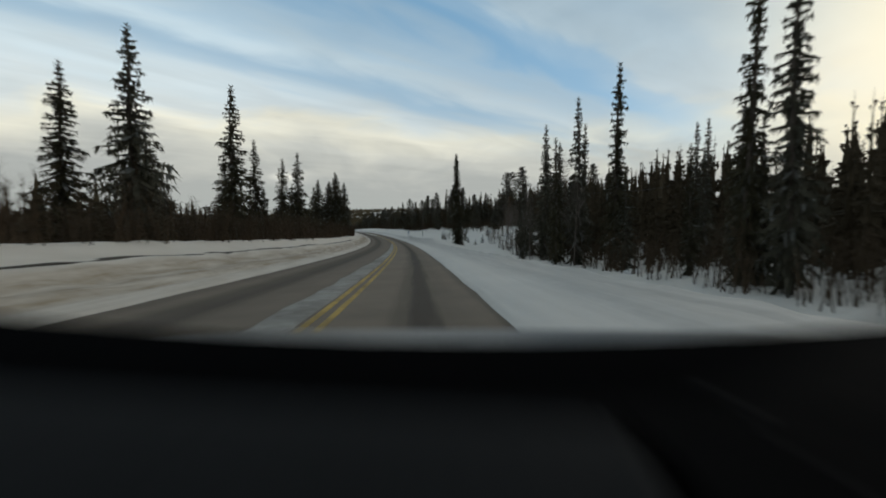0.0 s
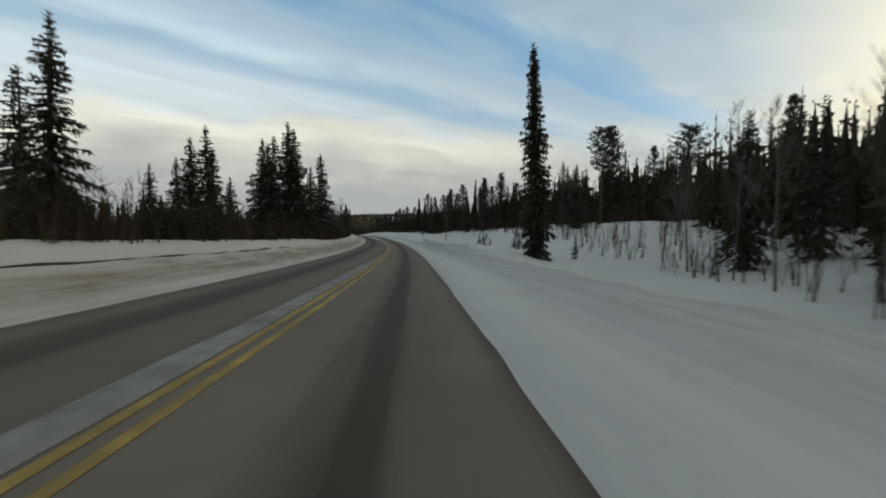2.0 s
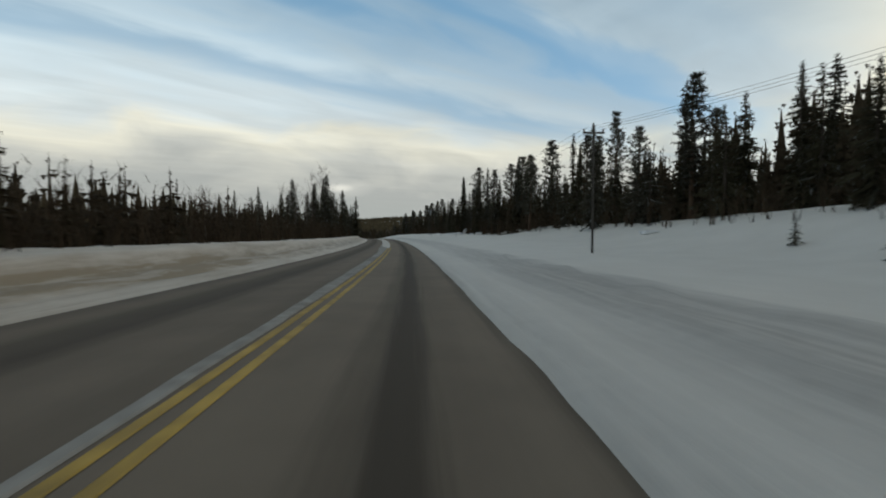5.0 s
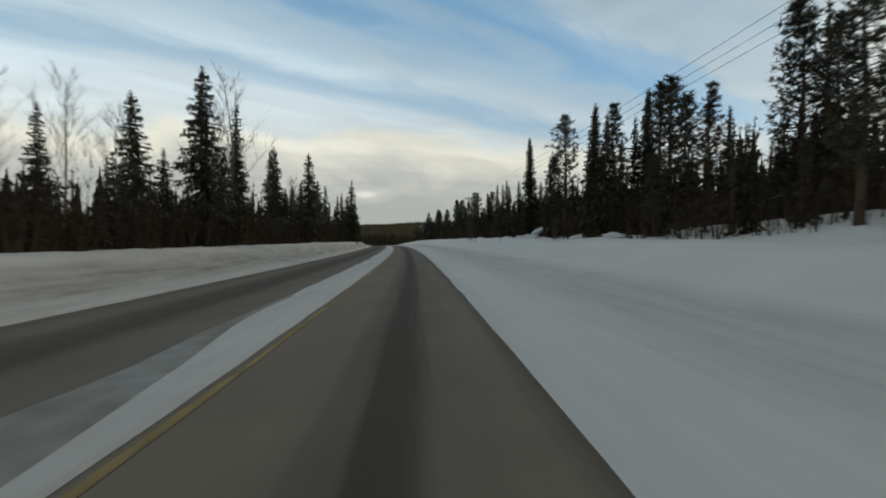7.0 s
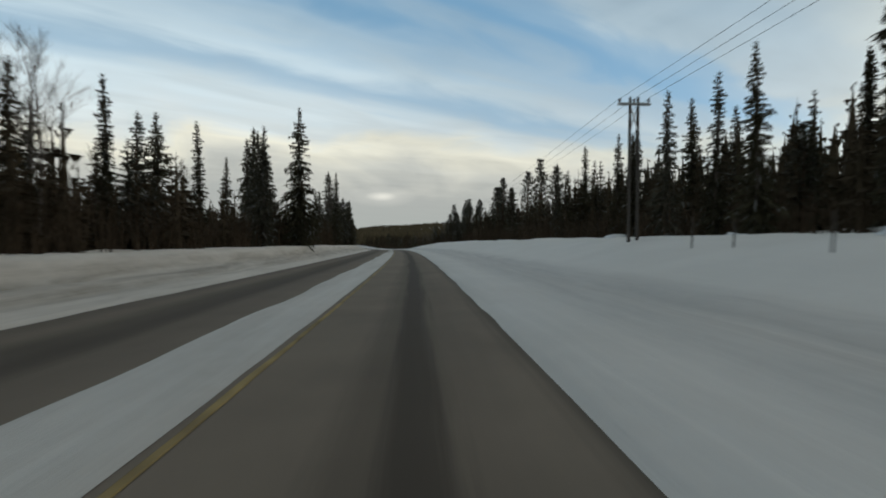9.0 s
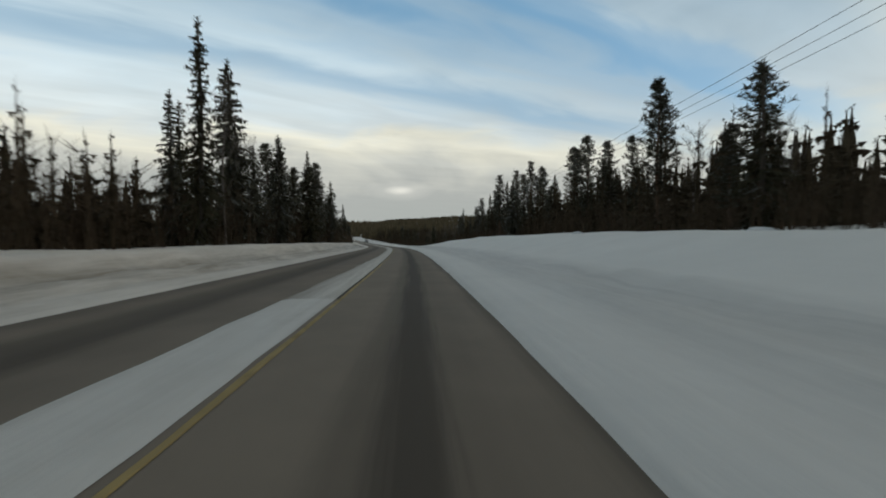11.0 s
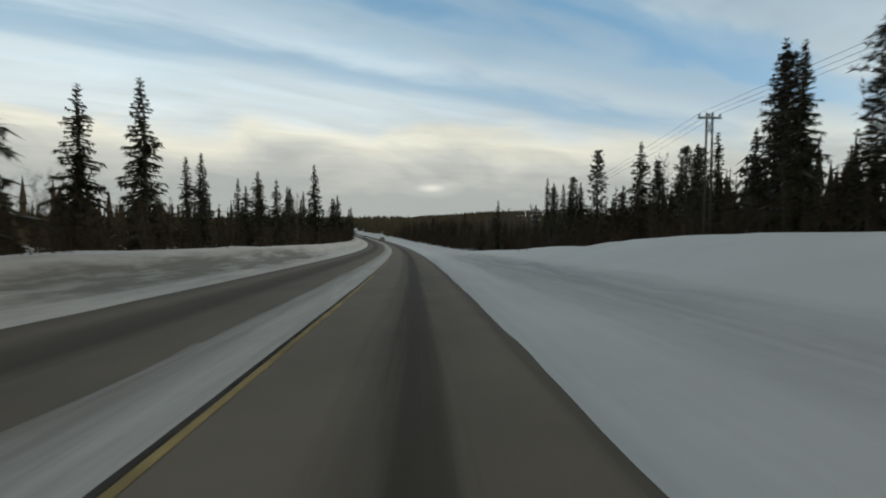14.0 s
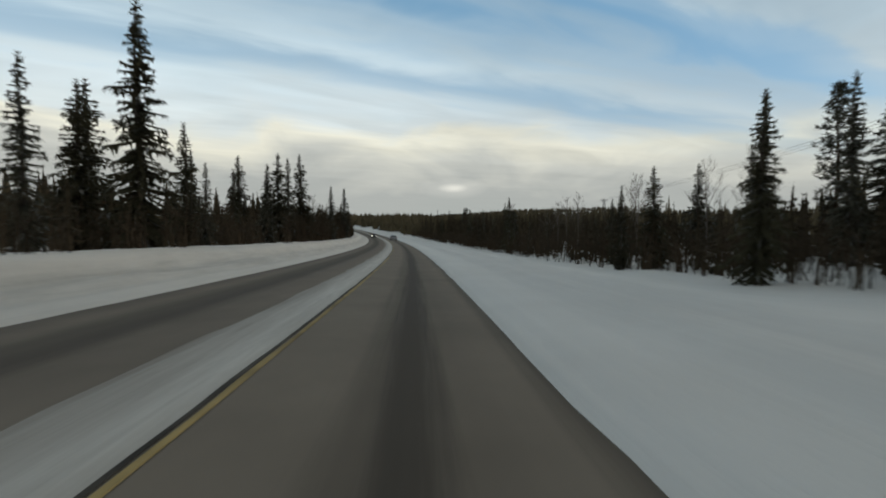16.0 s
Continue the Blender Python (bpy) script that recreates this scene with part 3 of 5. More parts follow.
def pine_crown(name, height, radius, rnd, mat, low=0.24, limbs=96, flat=0.75):
    """Limbs in open tiers that end in fine tufts of needles, on the upper part of the stem."""
    verts, faces = [], []
    for k in range(limbs):
        t = ((k // 6) * 6 * 0.55 + k * 0.45) / (limbs - 1)
        z = height * (low + (0.98 - low) * t) + rnd.uniform(-0.2, 0.15)
        reach = radius * (0.45 + 0.75 * min(1.0, 2.2 * t)) * (1.02 - t) ** flat * rnd.uniform(0.55, 1.15)
        az = k * 2.4 + rnd.uniform(-0.4, 0.4)
        d = Vector((math.cos(az), math.sin(az), rnd.uniform(-0.15, 0.2) + 0.4 * t))
        pts = [Vector((0, 0, z)) + d * (reach * u) + Vector((0, 0, 0.15 * reach * u * u)) for u in (0, 0.5, 1)]
        join(verts, faces, *tube(pts, (0.035, 0.022, 0.010), 3))
        for u in (0.42, 0.6, 0.75, 0.88, 1.0):
            c = Vector((0, 0, z)) + d * (reach * u) + Vector((rnd.uniform(-0.22, 0.22), rnd.uniform(-0.22, 0.22), 0.15 * reach * u * u + rnd.uniform(-0.05, 0.15)))
            size = rnd.uniform(0.20, 0.40)
            for j in range(9):
                a, e = rnd.uniform(0, 6.28), rnd.uniform(-0.5, 1.0)
                v = Vector((math.cos(a) * math.cos(e), math.sin(a) * math.cos(e), math.sin(e))) * size * rnd.uniform(0.7, 1.3)
                s = v.cross(Vector((rnd.uniform(-1, 1), rnd.uniform(-1, 1), 1))).normalized() * size * 0.12
                m = len(verts)
                verts += [tuple(c - s), tuple(c + s), tuple(c + v)]
                faces.append((m, m + 1, m + 2))
    return mesh_of(name, verts, faces, mat)


def birch_crown(name, height, rnd, mat):
    """Bare limbs with two orders of fine twigs."""
    verts, faces = [], []

    def twig(p, d, ln):
        a = d.cross(Vector((rnd.uniform(-1, 1), rnd.uniform(-1, 1), rnd.uniform(-1, 1)))).normalized() * 0.0045
        mid = p + d * ln * 0.5 + Vector((rnd.uniform(-0.06, 0.06), rnd.uniform(-0.06, 0.06), 0.02)) * ln
        m = len(verts)
        verts.extend((tuple(p - a), tuple(p + a), tuple(mid + a * 0.8), tuple(mid - a * 0.8), tuple(p + d * ln + Vector((0, 0, 0.08 * ln)))))
        faces.extend(((m, m + 1, m + 2, m + 3), (m + 3, m + 2, m + 4)))

    def limb(p, d, ln, r, depth):
        pts = [p]
        for q in range(3):
            d = (d + Vector((rnd.uniform(-0.18, 0.18), rnd.uniform(-0.18, 0.18), rnd.uniform(0.0, 0.16)))).normalized()
            pts.append(pts[-1] + d * (ln / 3))
        join(verts, faces, *tube(pts, [r, r * 0.75, r * 0.5, r * 0.2], 3))
        for q in range(6 if depth else 11):
            i = rnd.choice((1, 2, 2, 3))
            a = rnd.uniform(0, 6.28)
            e = (d * 0.9 + Vector((math.cos(a), math.sin(a), rnd.uniform(0.1, 0.7))) * 0.6).normalized()
            if depth:
                limb(pts[i], e, ln * rnd.uniform(0.4, 0.65), max(0.006, r * 0.42), depth - 1)
            else:
                twig(pts[i].lerp(pts[i - 1], rnd.random()), e, ln * rnd.uniform(0.4, 0.8))

    for k in range(13):
        t = k / 12
        a = k * 2.4 + rnd.uniform(-0.3, 0.3)
        d = Vector((math.cos(a) * 0.5, math.sin(a) * 0.5, 0.86)).normalized()
        limb(Vector((0, 0, height * (0.28 + 0.62 * t))), d, height * 0.27 * (1.05 - 0.7 * t), 0.022 * (1.1 - 0.7 * t), 1)
    return mesh_of(name, verts, faces, mat)


def tree(name, trunk, crown, label, category):
    base = tagged(new(name), label, category)
    mesh_part("trunk", trunk, base)
    mesh_part("crown", crown, base)
    return base


MODELS = {}


def build_models():
    """One of each kind, ten metres high; their copies stand in the woods."""
    rnd = random.Random(7)
    kinds = []
    for radius, gaps, mat, boughs, club in ((1.25, 0.16, NEEDLE, 360, 0.0), (1.55, 0.20, NEEDLE, 370, 0.03), (0.85, 0.16, NEEDLE, 350, 0.10), (1.65, 0.16, FROSTED, 370, 0.0), (1.05, 0.20, FROSTED, 360, 0.05),
                                            (1.8, 0.14, NEEDLE, 390, 0.0)):
        kinds.append(("spruce_tree", trunk_mesh("trunk", 9.8, 0.13, BARK, rnd), spruce_crown("crown", 10.0, radius, rnd, mat, boughs, gaps, 0.05, club)))
    kinds.append(("spruce_tree", trunk_mesh("trunk", 9.8, 0.11, BARK, rnd), spruce_crown("crown", 10.0, 0.72, rnd, NEEDLE, 680, 0.06, 0.02, 0.03, True, 0.75)))
    kinds.append(("spruce_tree", trunk_mesh("trunk", 9.8, 0.13, BARK, rnd), spruce_crown("crown", 10.0, 1.45, rnd, FROSTED, 440, 0.14, 0.03, 0.0, True, 0.68)))
    MODELS["spruce"] = kinds
    MODELS["fill"] = [("spruce_tree", trunk_mesh("trunk", 9.8, 0.15, BARK, rnd), spruce_crown("crown", 10.0, r, rnd, m, 190, 0.1, 0.04, 0.02)) for r, m in ((1.5, NEEDLE), (1.8, FROSTED), (1.3, NEEDLE), (2.0, NEEDLE))]
    MODELS["pine"] = [("pine_tree", trunk_mesh("trunk", 9.6, 0.16, PINE_BARK, rnd, 0.25), pine_crown("crown", 10.0, r, rnd, m)) for r, m in ((1.5, PINE_NEEDLE), (1.9, PINE_NEEDLE), (1.35, FROSTED))]
    MODELS["old"] = [("pine_tree", trunk_mesh("trunk", 9.6, 0.17, PINE_BARK, rnd, 0.3), pine_crown("crown", 10.0, 2.1, rnd, PINE_NEEDLE, 0.58, 90, 0.4))]
    MODELS["bushy"] = [("pine_tree", trunk_mesh("trunk", 9.6, 0.15, PINE_BARK, rnd, 0.25), pine_crown("crown", 10.0, r, rnd, PINE_NEEDLE, 0.07, 150)) for r in (1.9, 2.3)]
    MODELS["birch"] = [("birch_tree", trunk_mesh("trunk", 9.0, 0.075, BIRCH_BARK, rnd, 0.3), birch_crown("crown", 10.0, rnd, BIRCH_BARK)) for _ in range(3)]
    MODELS["young"] = [("young_spruce", trunk_mesh("trunk", 9.6, 0.16, BARK, rnd, 0.05), spruce_crown("crown", 10.0, 2.3, rnd, m, 120, 0.08, 0.03)) for m in (NEEDLE, FROSTED)]


build_models()
PLACED = []
LABELS = {
    "spruce": "slender dark green spruce standing in deep snow",
    "fill": "dark spruce standing among others at the edge of the wood",
    "old": "old pine with a broad flat crown above the wood",
    "bushy": "bushy pine with boughs down to the snow",
    "pine": "tall pine with a bare stem and tufted crown",
    "birch": "bare grey birch with fine leafless twigs",
    "young": "young spruce poking out of the snow",
}


def plant(kind, model, s, lat, height, rnd, girth=1.0, label=""):
    """Sets a tree on the snow at that place along the road."""
    name, trunk, crown = MODELS[kind][model % len(MODELS[kind])]
    x, y, z = on_ground(s, lat, 0.12)
    k = height / 10.0
    m = Matrix.Translation((x, y, z)) @ pose(0, 0, 0, rnd.uniform(-1.2, 1.2), rnd.uniform(-1.2, 1.2), rnd.uniform(0, 360))
    base = tree(name, trunk, crown, label or LABELS[kind], {"spruce": "spruce tree", "fill": "spruce tree", "pine": "pine tree", "bushy": "pine tree", "old": "pine tree", "birch": "birch tree", "young": "young tree"}[kind])
    base.matrix_basis = m @ Matrix.Diagonal((k * girth, k * girth, k, 1))
    base["group"] = {"spruce": "spruces along the road", "fill": "spruces at the edge of the wood", "pine": "pines along the road", "bushy": "pines along the road", "old": "pines along the road", "birch": "birches along the road", "young": "young spruces in the snow"}[kind]
    PLACED.append((s, lat))
    return base


# ---- the trees along the road: metres along, metres aside, height over the road ----
LEFT_A = ((30, -20.6, 12.0), (37, -20.3, 17.3), (59, -20.6, 19.4), (64, -32.5, 13.8), (67, -15.0, 13.2), (71, -35.1, 14.8), (71, -21.2, 15.4), (74, -38.4, 16.1), (90, -21.8, 15.7), (105, -18.2, 12.4), (109, -37.6, 19.0), (112, -22.4, 12.7), (118, -16.1, 13.1), (125, -17.2, 15.4), (128, -15.5, 17.9), (131, -27.1, 15.0), (132, -15.7, 17.8), (134, -20.6, 16.6), (139, -39.1, 13.4), (142, -36.1, 14.9), (146, -15.5, 14.2), (154, -14.6, 17.7), (157, -20.1, 17.7), (162, -33.8, 14.1), (216, -20.2, 8.7), (218, -17.5, 8.0), (228, -21.9, 7.3), (229, -19.0, 8.5), (235, -13.2, 12.7), (240, -19.9, 12.4))
LEFT_B = ((243, -14.9, 9.2), (246, -20.9, 9.4), (247, -15.2, 13.4), (254, -19.4, 11.1), (254, -13.8, 11.1), (255, -24.7, 8.2), (257, -18.3, 13.2), (258, -14.4, 11.6), (261, -14.5, 6.5), (268, -12.7, 12.9), (270, -39.0, 12.6), (270, -16.4, 8.7), (282, -21.4, 15.8), (284, -18.1, 9.9), (291, -18.0, 11.4), (296, -18.8, 10.6), (302, -12.2, 11.1), (306, -22.5, 13.1), (306, -13.2, 10.9), (308, -10.5, 14.4), (314, -21.9, 14.1), (318, -17.1, 14.3), (322, -19.2, 14.2), (326, -19.7, 16.5), (334, -26.0, 14.0), (344, -23.1, 18.1), (347, -11.8, 13.8), (351, -15.2, 11.0), (366, -12.1, 11.4))
LEFT_C = ((376, -19.0, 13.8), (377, -11.4, 11.9), (381, -14.2, 10.4), (397, -26.1, 18.1), (407, -12.9, 7.4), (420, -14.0, 13.7), (439, -13.6, 5.9), (441, -18.3, 12.7), (447, -26.4, 14.2), (447, -18.0, 8.4), (450, -18.2, 9.3), (450, -14.3, 6.4), (458, -17.7, 8.1), (466, -17.5, 8.4), (475, -17.7, 10.2), (489, -19.0, 10.7), (492, -14.9, 14.8), (494, -19.4, 10.9), (500, -14.6, 7.0), (508, -19.4, 11.7), (510, -28.8, 16.0), (510, -13.1, 8.4), (512, -20.5, 9.9), (522, -15.0, 11.4), (527, -15.0, 11.7), (531, -22.8, 10.7), (532, -14.2, 12.9), (549, -12.3, 10.4), (552, -23.7, 12.9), (558, -30.0, 16.6))
LEFT_D = ((576, -12.0, 12.4), (158, -25.5, 10.7), (359, -14.4, 15.9), (364, -20.5, 13.8), (361, -13.0, 9.4), (258, 21.5, 17.3), (263, 30.5, 21.0), (250, 22.5, 13.9), (474, 34.5, 16.3), (476, 48.0, 18.5), (476, 54.0, 19.4))
RIGHT_A = ((22, 17.9, 16.2), (26, 18.3, 17.3), (30, 21.0, 10.5), (33, 19.5, 8.0), (40, 25.0, 11.5), (43, 18.5, 17.2), (47, 20.5, 13.0), (49, 14.9, 11.9), (50, 17.6, 16.2), (53, 16.6, 11.9), (57, 16.1, 14.7), (57, 20.7, 14.9), (64, 15.2, 9.5), (70, 20.4, 15.3), (76, 47.8, 21.1), (88, 22.0, 9.9), (100, 11.6, 18.5), (134, 28.0, 11.9), (136, 37.9, 16.1), (151, 35.4, 16.0), (156, 35.9, 16.1), (157, 39.6, 15.5), (163, 31.3, 15.9), (166, 33.9, 16.0), (166, 41.0, 16.2), (173, 29.0, 12.6), (182, 31.9, 15.6), (189, 32.3, 15.2), (201, 33.8, 20.2))
RIGHT_B = ((201, 54.1, 24.2), (205, 24.2, 16.0), (232, 33.2, 18.5), (243, 16.5, 12.2), (243, 36.7, 22.8), (245, 18.9, 10.6), (247, 17.0, 13.8), (255, 36.1, 16.6), (258, 24.4, 11.7), (265, 18.6, 12.3), (279, 20.1, 17.9), (285, 17.8, 11.9), (288, 17.5, 11.4), (294, 17.9, 12.1), (298, 17.3, 10.1), (301, 24.3, 13.9), (302, 18.0, 10.9), (303, 29.5, 13.9), (304, 43.5, 20.1), (313, 25.4, 14.3), (317, 21.1, 12.9), (318, 18.0, 11.1), (370, 25.0, 11.0), (379, 26.0, 12.5), (393, 16.8, 10.4), (424, 26.3, 15.5), (426, 35.6, 16.8), (432, 21.8, 12.9))
RIGHT_C = ((484, 50.0, 18.2), (488, 53.0, 19.0), (442, 28.9, 17.3), (479, 24.9, 10.6), (483, 46.7, 15.1), (484, 27.7, 10.2), (485, 15.7, 8.3), (487, 38.7, 11.4), (489, 29.9, 10.9), (493, 28.1, 12.3), (497, 34.9, 13.1), (499, 15.7, 5.7), (500, 18.7, 7.2), (504, 30.8, 14.6), (515, 32.3, 10.0), (525, 46.3, 13.5), (530, 29.2, 7.1), (540, 16.8, 8.0), (643, 45.2, 13.5))
PINES_A = ((113, 46.9, 19.5), (126, 42.5, 18.0), (131, 31.2, 18.5), (142, 46.8, 18.2), (144, 39.4, 22.2), (198, 32.8, 20.4), (203, 39.4, 18.0), (213, 34.2, 17.6), (217, 32.7, 20.9), (225, 21.6, 15.3), (239, 30.5, 20.5), (245, 27.3, 16.0), (247, 41.6, 23.6), (250, 25.5, 17.4), (255, 22.8, 16.8), (258, 33.3, 18.7), (269, 22.0, 19.2), (338, 22.0, 15.3), (358, 20.7, 15.0), (363, 33.7, 18.5), (372, -14.8, 11.8), (375, 27.0, 14.2), (377, 31.8, 19.5), (383, 27.0, 12.8), (384, -16.6, 13.2), (385, 20.2, 9.1), (387, -15.1, 11.5), (388, 26.7, 17.0))
PINES_B = ((391, -12.7, 12.8), (394, -15.5, 10.0), (394, 32.7, 17.7), (396, -13.4, 11.4), (398, 21.1, 14.9), (400, -15.3, 13.4), (403, 31.5, 18.3), (412, 19.2, 14.6), (412, 34.5, 20.4), (410, 27.0, 15.8), (407, 26.0, 13.2), (271, 21.2, 13.4), (255, 29.5, 19.9), (224, 33.3, 18.5), (229, 35.4, 18.0), (415, 24.9, 15.2), (420, 25.1, 16.8), (428, 23.3, 12.4), (432, 27.2, 15.0), (436, 24.5, 14.1), (446, 23.5, 9.8), (449, 27.0, 10.5), (458, 28.0, 10.8), (461, 29.5, 10.2), (485, 25.2, 10.6), (485, 32.8, 17.1), (502, 35.4, 14.9))
BIRCHES = ((245, -15.1, 15.7), (248, -17.5, 14.3), (229, -17.8, 10.3), (226, -19.3, 9.8), (231, -16.0, 9.3), (370, -15.9, 11.8), (68, 22.2, 13.0), (103, 32.6, 15.5), (473, 37.0, 14.2), (477, 35.5, 12.0), (517, 26.0, 9.1), (509, 29.1, 9.3), (531, 24.6, 7.9), (542, 27.3, 8.4), (499, 25.7, 8.5), (525, 29.8, 9.2), (536, 23.5, 7.3),
           (557, 21.8, 8.0), (470, -19.0, 8.3), (479, -15.6, 8.7), (355, -13.3, 12.7), (281, -17.4, 11.7), (286, -18.8, 12.1), (283, -16.2, 10.5), (142, -19.9, 10.2), (146, -21.6, 10.0), (139, -18.5, 9.0))
EDGE_BIRCH = ((72, 16.5, 8.0), (79, 17.0, 9.0), (84, 18.5, 7.5), (90, 19.5, 8.5), (61, 15.5, 8.0), (95, 22.0, 8.0), (76, 19.0, 10.0), (48, 16.5, 9.0))
YOUNG = ((148, 15.3, 2.9), (146, 15.7, 3.1), (135, 18.5, 2.8), (131, 18.1, 3.0), (128, 18.5, 2.8), (149, 17.6, 1.9), (137, 20.0, 2.4), (116, 16.8, 1.9), (163, 19.5, 2.0), (110, 19.0, 2.4), (153, 24.0, 2.8), (171, 22.0, 2.1), (101, 15.5, 1.6))

FLAT = {(126, 42.5), (131, 31.2)}  # old pines with flat tops
BROAD = {(154, -14.6), (268, -12.7), (359, -14.4), (235, -13.2), (240, -19.9), (239, 30.5), (271, 21.2), (144, 39.4), (366, -12.1), (407, 26.0), (410, 27.0)}  # those with the fullest crowns


def plant_rows():
    rnd = random.Random(21)
    for i, (s, lat, top) in enumerate(LEFT_A + LEFT_B + LEFT_C + LEFT_D + RIGHT_A + RIGHT_B + RIGHT_C):
        h = top - relief(s, lat)
        if (s, lat) == (100, 11.6):
            plant("spruce", 6, s, lat, h, rnd, 1.0, "tall lone candle-shaped spruce standing clear of the wood")
        elif (s, lat) in BROAD:
            plant("spruce", 7, s, lat, h, rnd, 1.05, "broad dense spruce with boughs low to the snow")
        elif 225 < s < 330 and lat > 0:
            plant("spruce", (0, 2, 4, 6)[i % 4], s, lat, h, rnd, rnd.uniform(0.95, 1.2))
        elif lat > 0 and s < 80:
            plant("spruce", 2 if i % 2 else 4, s, lat, h, rnd, rnd.uniform(0.75, 0.95))
        elif lat < 0 and 95 < s < 170:
            plant("spruce", (1, 3, 5)[i % 3], s, lat, h, rnd, rnd.uniform(1.15, 1.4))
        elif lat < 0 and s > 405:
            plant("spruce", (0, 1, 4)[i % 3], s, lat, h, rnd, rnd.uniform(1.1, 1.4))
        elif lat < 0 and s < 95:
            plant("spruce", (1, 3, 0, 5)[i % 4], s, lat, h, rnd, rnd.uniform(1.0, 1.25))
        else:
            plant("spruce", i % 6, s, lat, h, rnd, rnd.uniform(0.95, 1.25))
    for i, (s, lat, top) in enumerate(PINES_A + PINES_B):
        plant("old" if (s, lat) in FLAT else "bushy" if lat < 0 or (s, lat) in BROAD else "pine", i, s, lat, top - relief(s, lat), rnd, rnd.uniform(0.9, 1.15))
    for s, lat, top in ((400, -12.2, 8.7), (417, -17.4, 9.9), (409, -15.0, 8.6)):
        plant("bushy", 1, s, lat, top - relief(s, lat), rnd, 1.35, "bushy young pine behind the snow bank")
    for i, (s, lat, top) in enumerate(EDGE_BIRCH):
        plant("birch", i, s, lat, top, rnd, 0.9)
    for i, (s, lat, top) in enumerate(BIRCHES):
        plant("birch", i, s, lat, top - relief(s, lat), rnd)
    for i, (s, lat, top) in enumerate(((266, -17.5, 8.4), (272, -18.5, 7.6), (275, -15.0, 6.2), (278, -19.5, 8.8), (286, -15.6, 6.6), (288, -20.0, 9.2), (263, -20.5, 9.6), (396, -17.0, 8.0), (388, -19.0, 8.6), (403, -18.5, 7.0))):
        plant("fill", i, s, lat, top - relief(s, lat), rnd, 1.3)
    for i, (s, lat, h) in enumerate(YOUNG):
        plant("young", i, s, lat, h, rnd)


def tree_line(s):
    """How near the wood comes on the right."""
    return table(s, (0, 17), (78, 18), (102, 20.5), (120, 24), (136, 27), (212, 27), (234, 17.5), (258, 18), (268, 22), (280, 22), (290, 18), (334, 18), (446, 20), (475, 19), (520, 16.5), (600, 16), (670, 17))


def canopy(s, lat):
    """Height over the road of the closed wood at that place; only single trees rise above it."""
    if lat < 0:
        low = table(s, (0, 3.8), (90, 4.0), (180, 4.8), (250, 4.8), (264, 7.2), (290, 7.2), (302, 4.8), (320, 6.0), (340, 6.5), (362, 5.0), (380, 6.8), (400, 5.4), (420, 4.0), (480, 4.2), (520, 5.0), (540, 6.8), (600, 9.0), (690, 9.5))
        return low + 0.14 * min(34.0, max(0.0, -lat - 14.0))
    low = table(s, (0, 6.5), (70, 7.0), (84, 8.6), (104, 10.4), (140, 10.2), (180, 10.8), (200, 12.0), (220, 9.8), (240, 7.8), (300, 8.2), (340, 8.8), (390, 8.8), (425, 8.8), (440, 6.2), (460, 5.8), (480, 4.2), (500, 3.2), (540, 4.8), (620, 8.6), (690, 9.0))
    return low + table(s, (0, 0.27), (440, 0.27), (490, 0.22), (525, 0.04), (690, 0.0)) * min(34.0, max(0.0, lat - tree_line(s)))


def fill_woods():
    """Trees between the tallest ones, so that the edge of the wood closes."""
    rnd = random.Random(4)
    for side, count in ((-1, 80), (1, 110)):
        for _ in range(count):
            s = rnd.uniform(-5, 620)
            if side < 0:
                lat = -rnd.uniform(12.6, 22.0)
                if 396 < s < 525 and rnd.random() < 0.6:
                    continue
            else:
                lat = tree_line(s) + abs(rnd.gauss(0, 6))
            if 74 < s < 128 and 0 < lat < 27:
                continue
            if any(abs(s - a) < 1.2 and abs(lat - b) < 1.2 for a, b in PLACED):
                continue
            h = canopy(s, lat) * rnd.uniform(0.85, 1.25) - relief(s, lat)
            q = rnd.random()
            kind = "birch" if q < 0.10 else "pine" if q < 0.2 and side > 0 else "fill"
            plant(kind, rnd.randint(0, 5), s, lat, max(2.5, h), rnd, rnd.uniform(1.0, 1.4))


def far_tree(verts, faces, x, y, z, h, r, rnd, tiers=4):
    """A small far spruce of ragged tiers."""
    for k in range(tiers):
        t = k / tiers
        z0, z1 = z + h * (0.08 + 0.80 * t), z + h * min(1.0, 0.08 + 0.80 * t + 0.42)
        rr = r * (1 - t) ** 0.8
        i = len(verts)
        verts.append((x, y, z1))
        a0 = rnd.uniform(0, 6.28)
        for j in range(5):
            a = a0 + j * 1.2566
            q = rr * rnd.uniform(0.6, 1.25)
            verts.append((x + q * math.cos(a), y + q * math.sin(a), z0 - rnd.uniform(0, 0.05) * h))
        for j in range(5):
            faces.append((i, i + 1 + j, i + 1 + (j + 1) % 5))


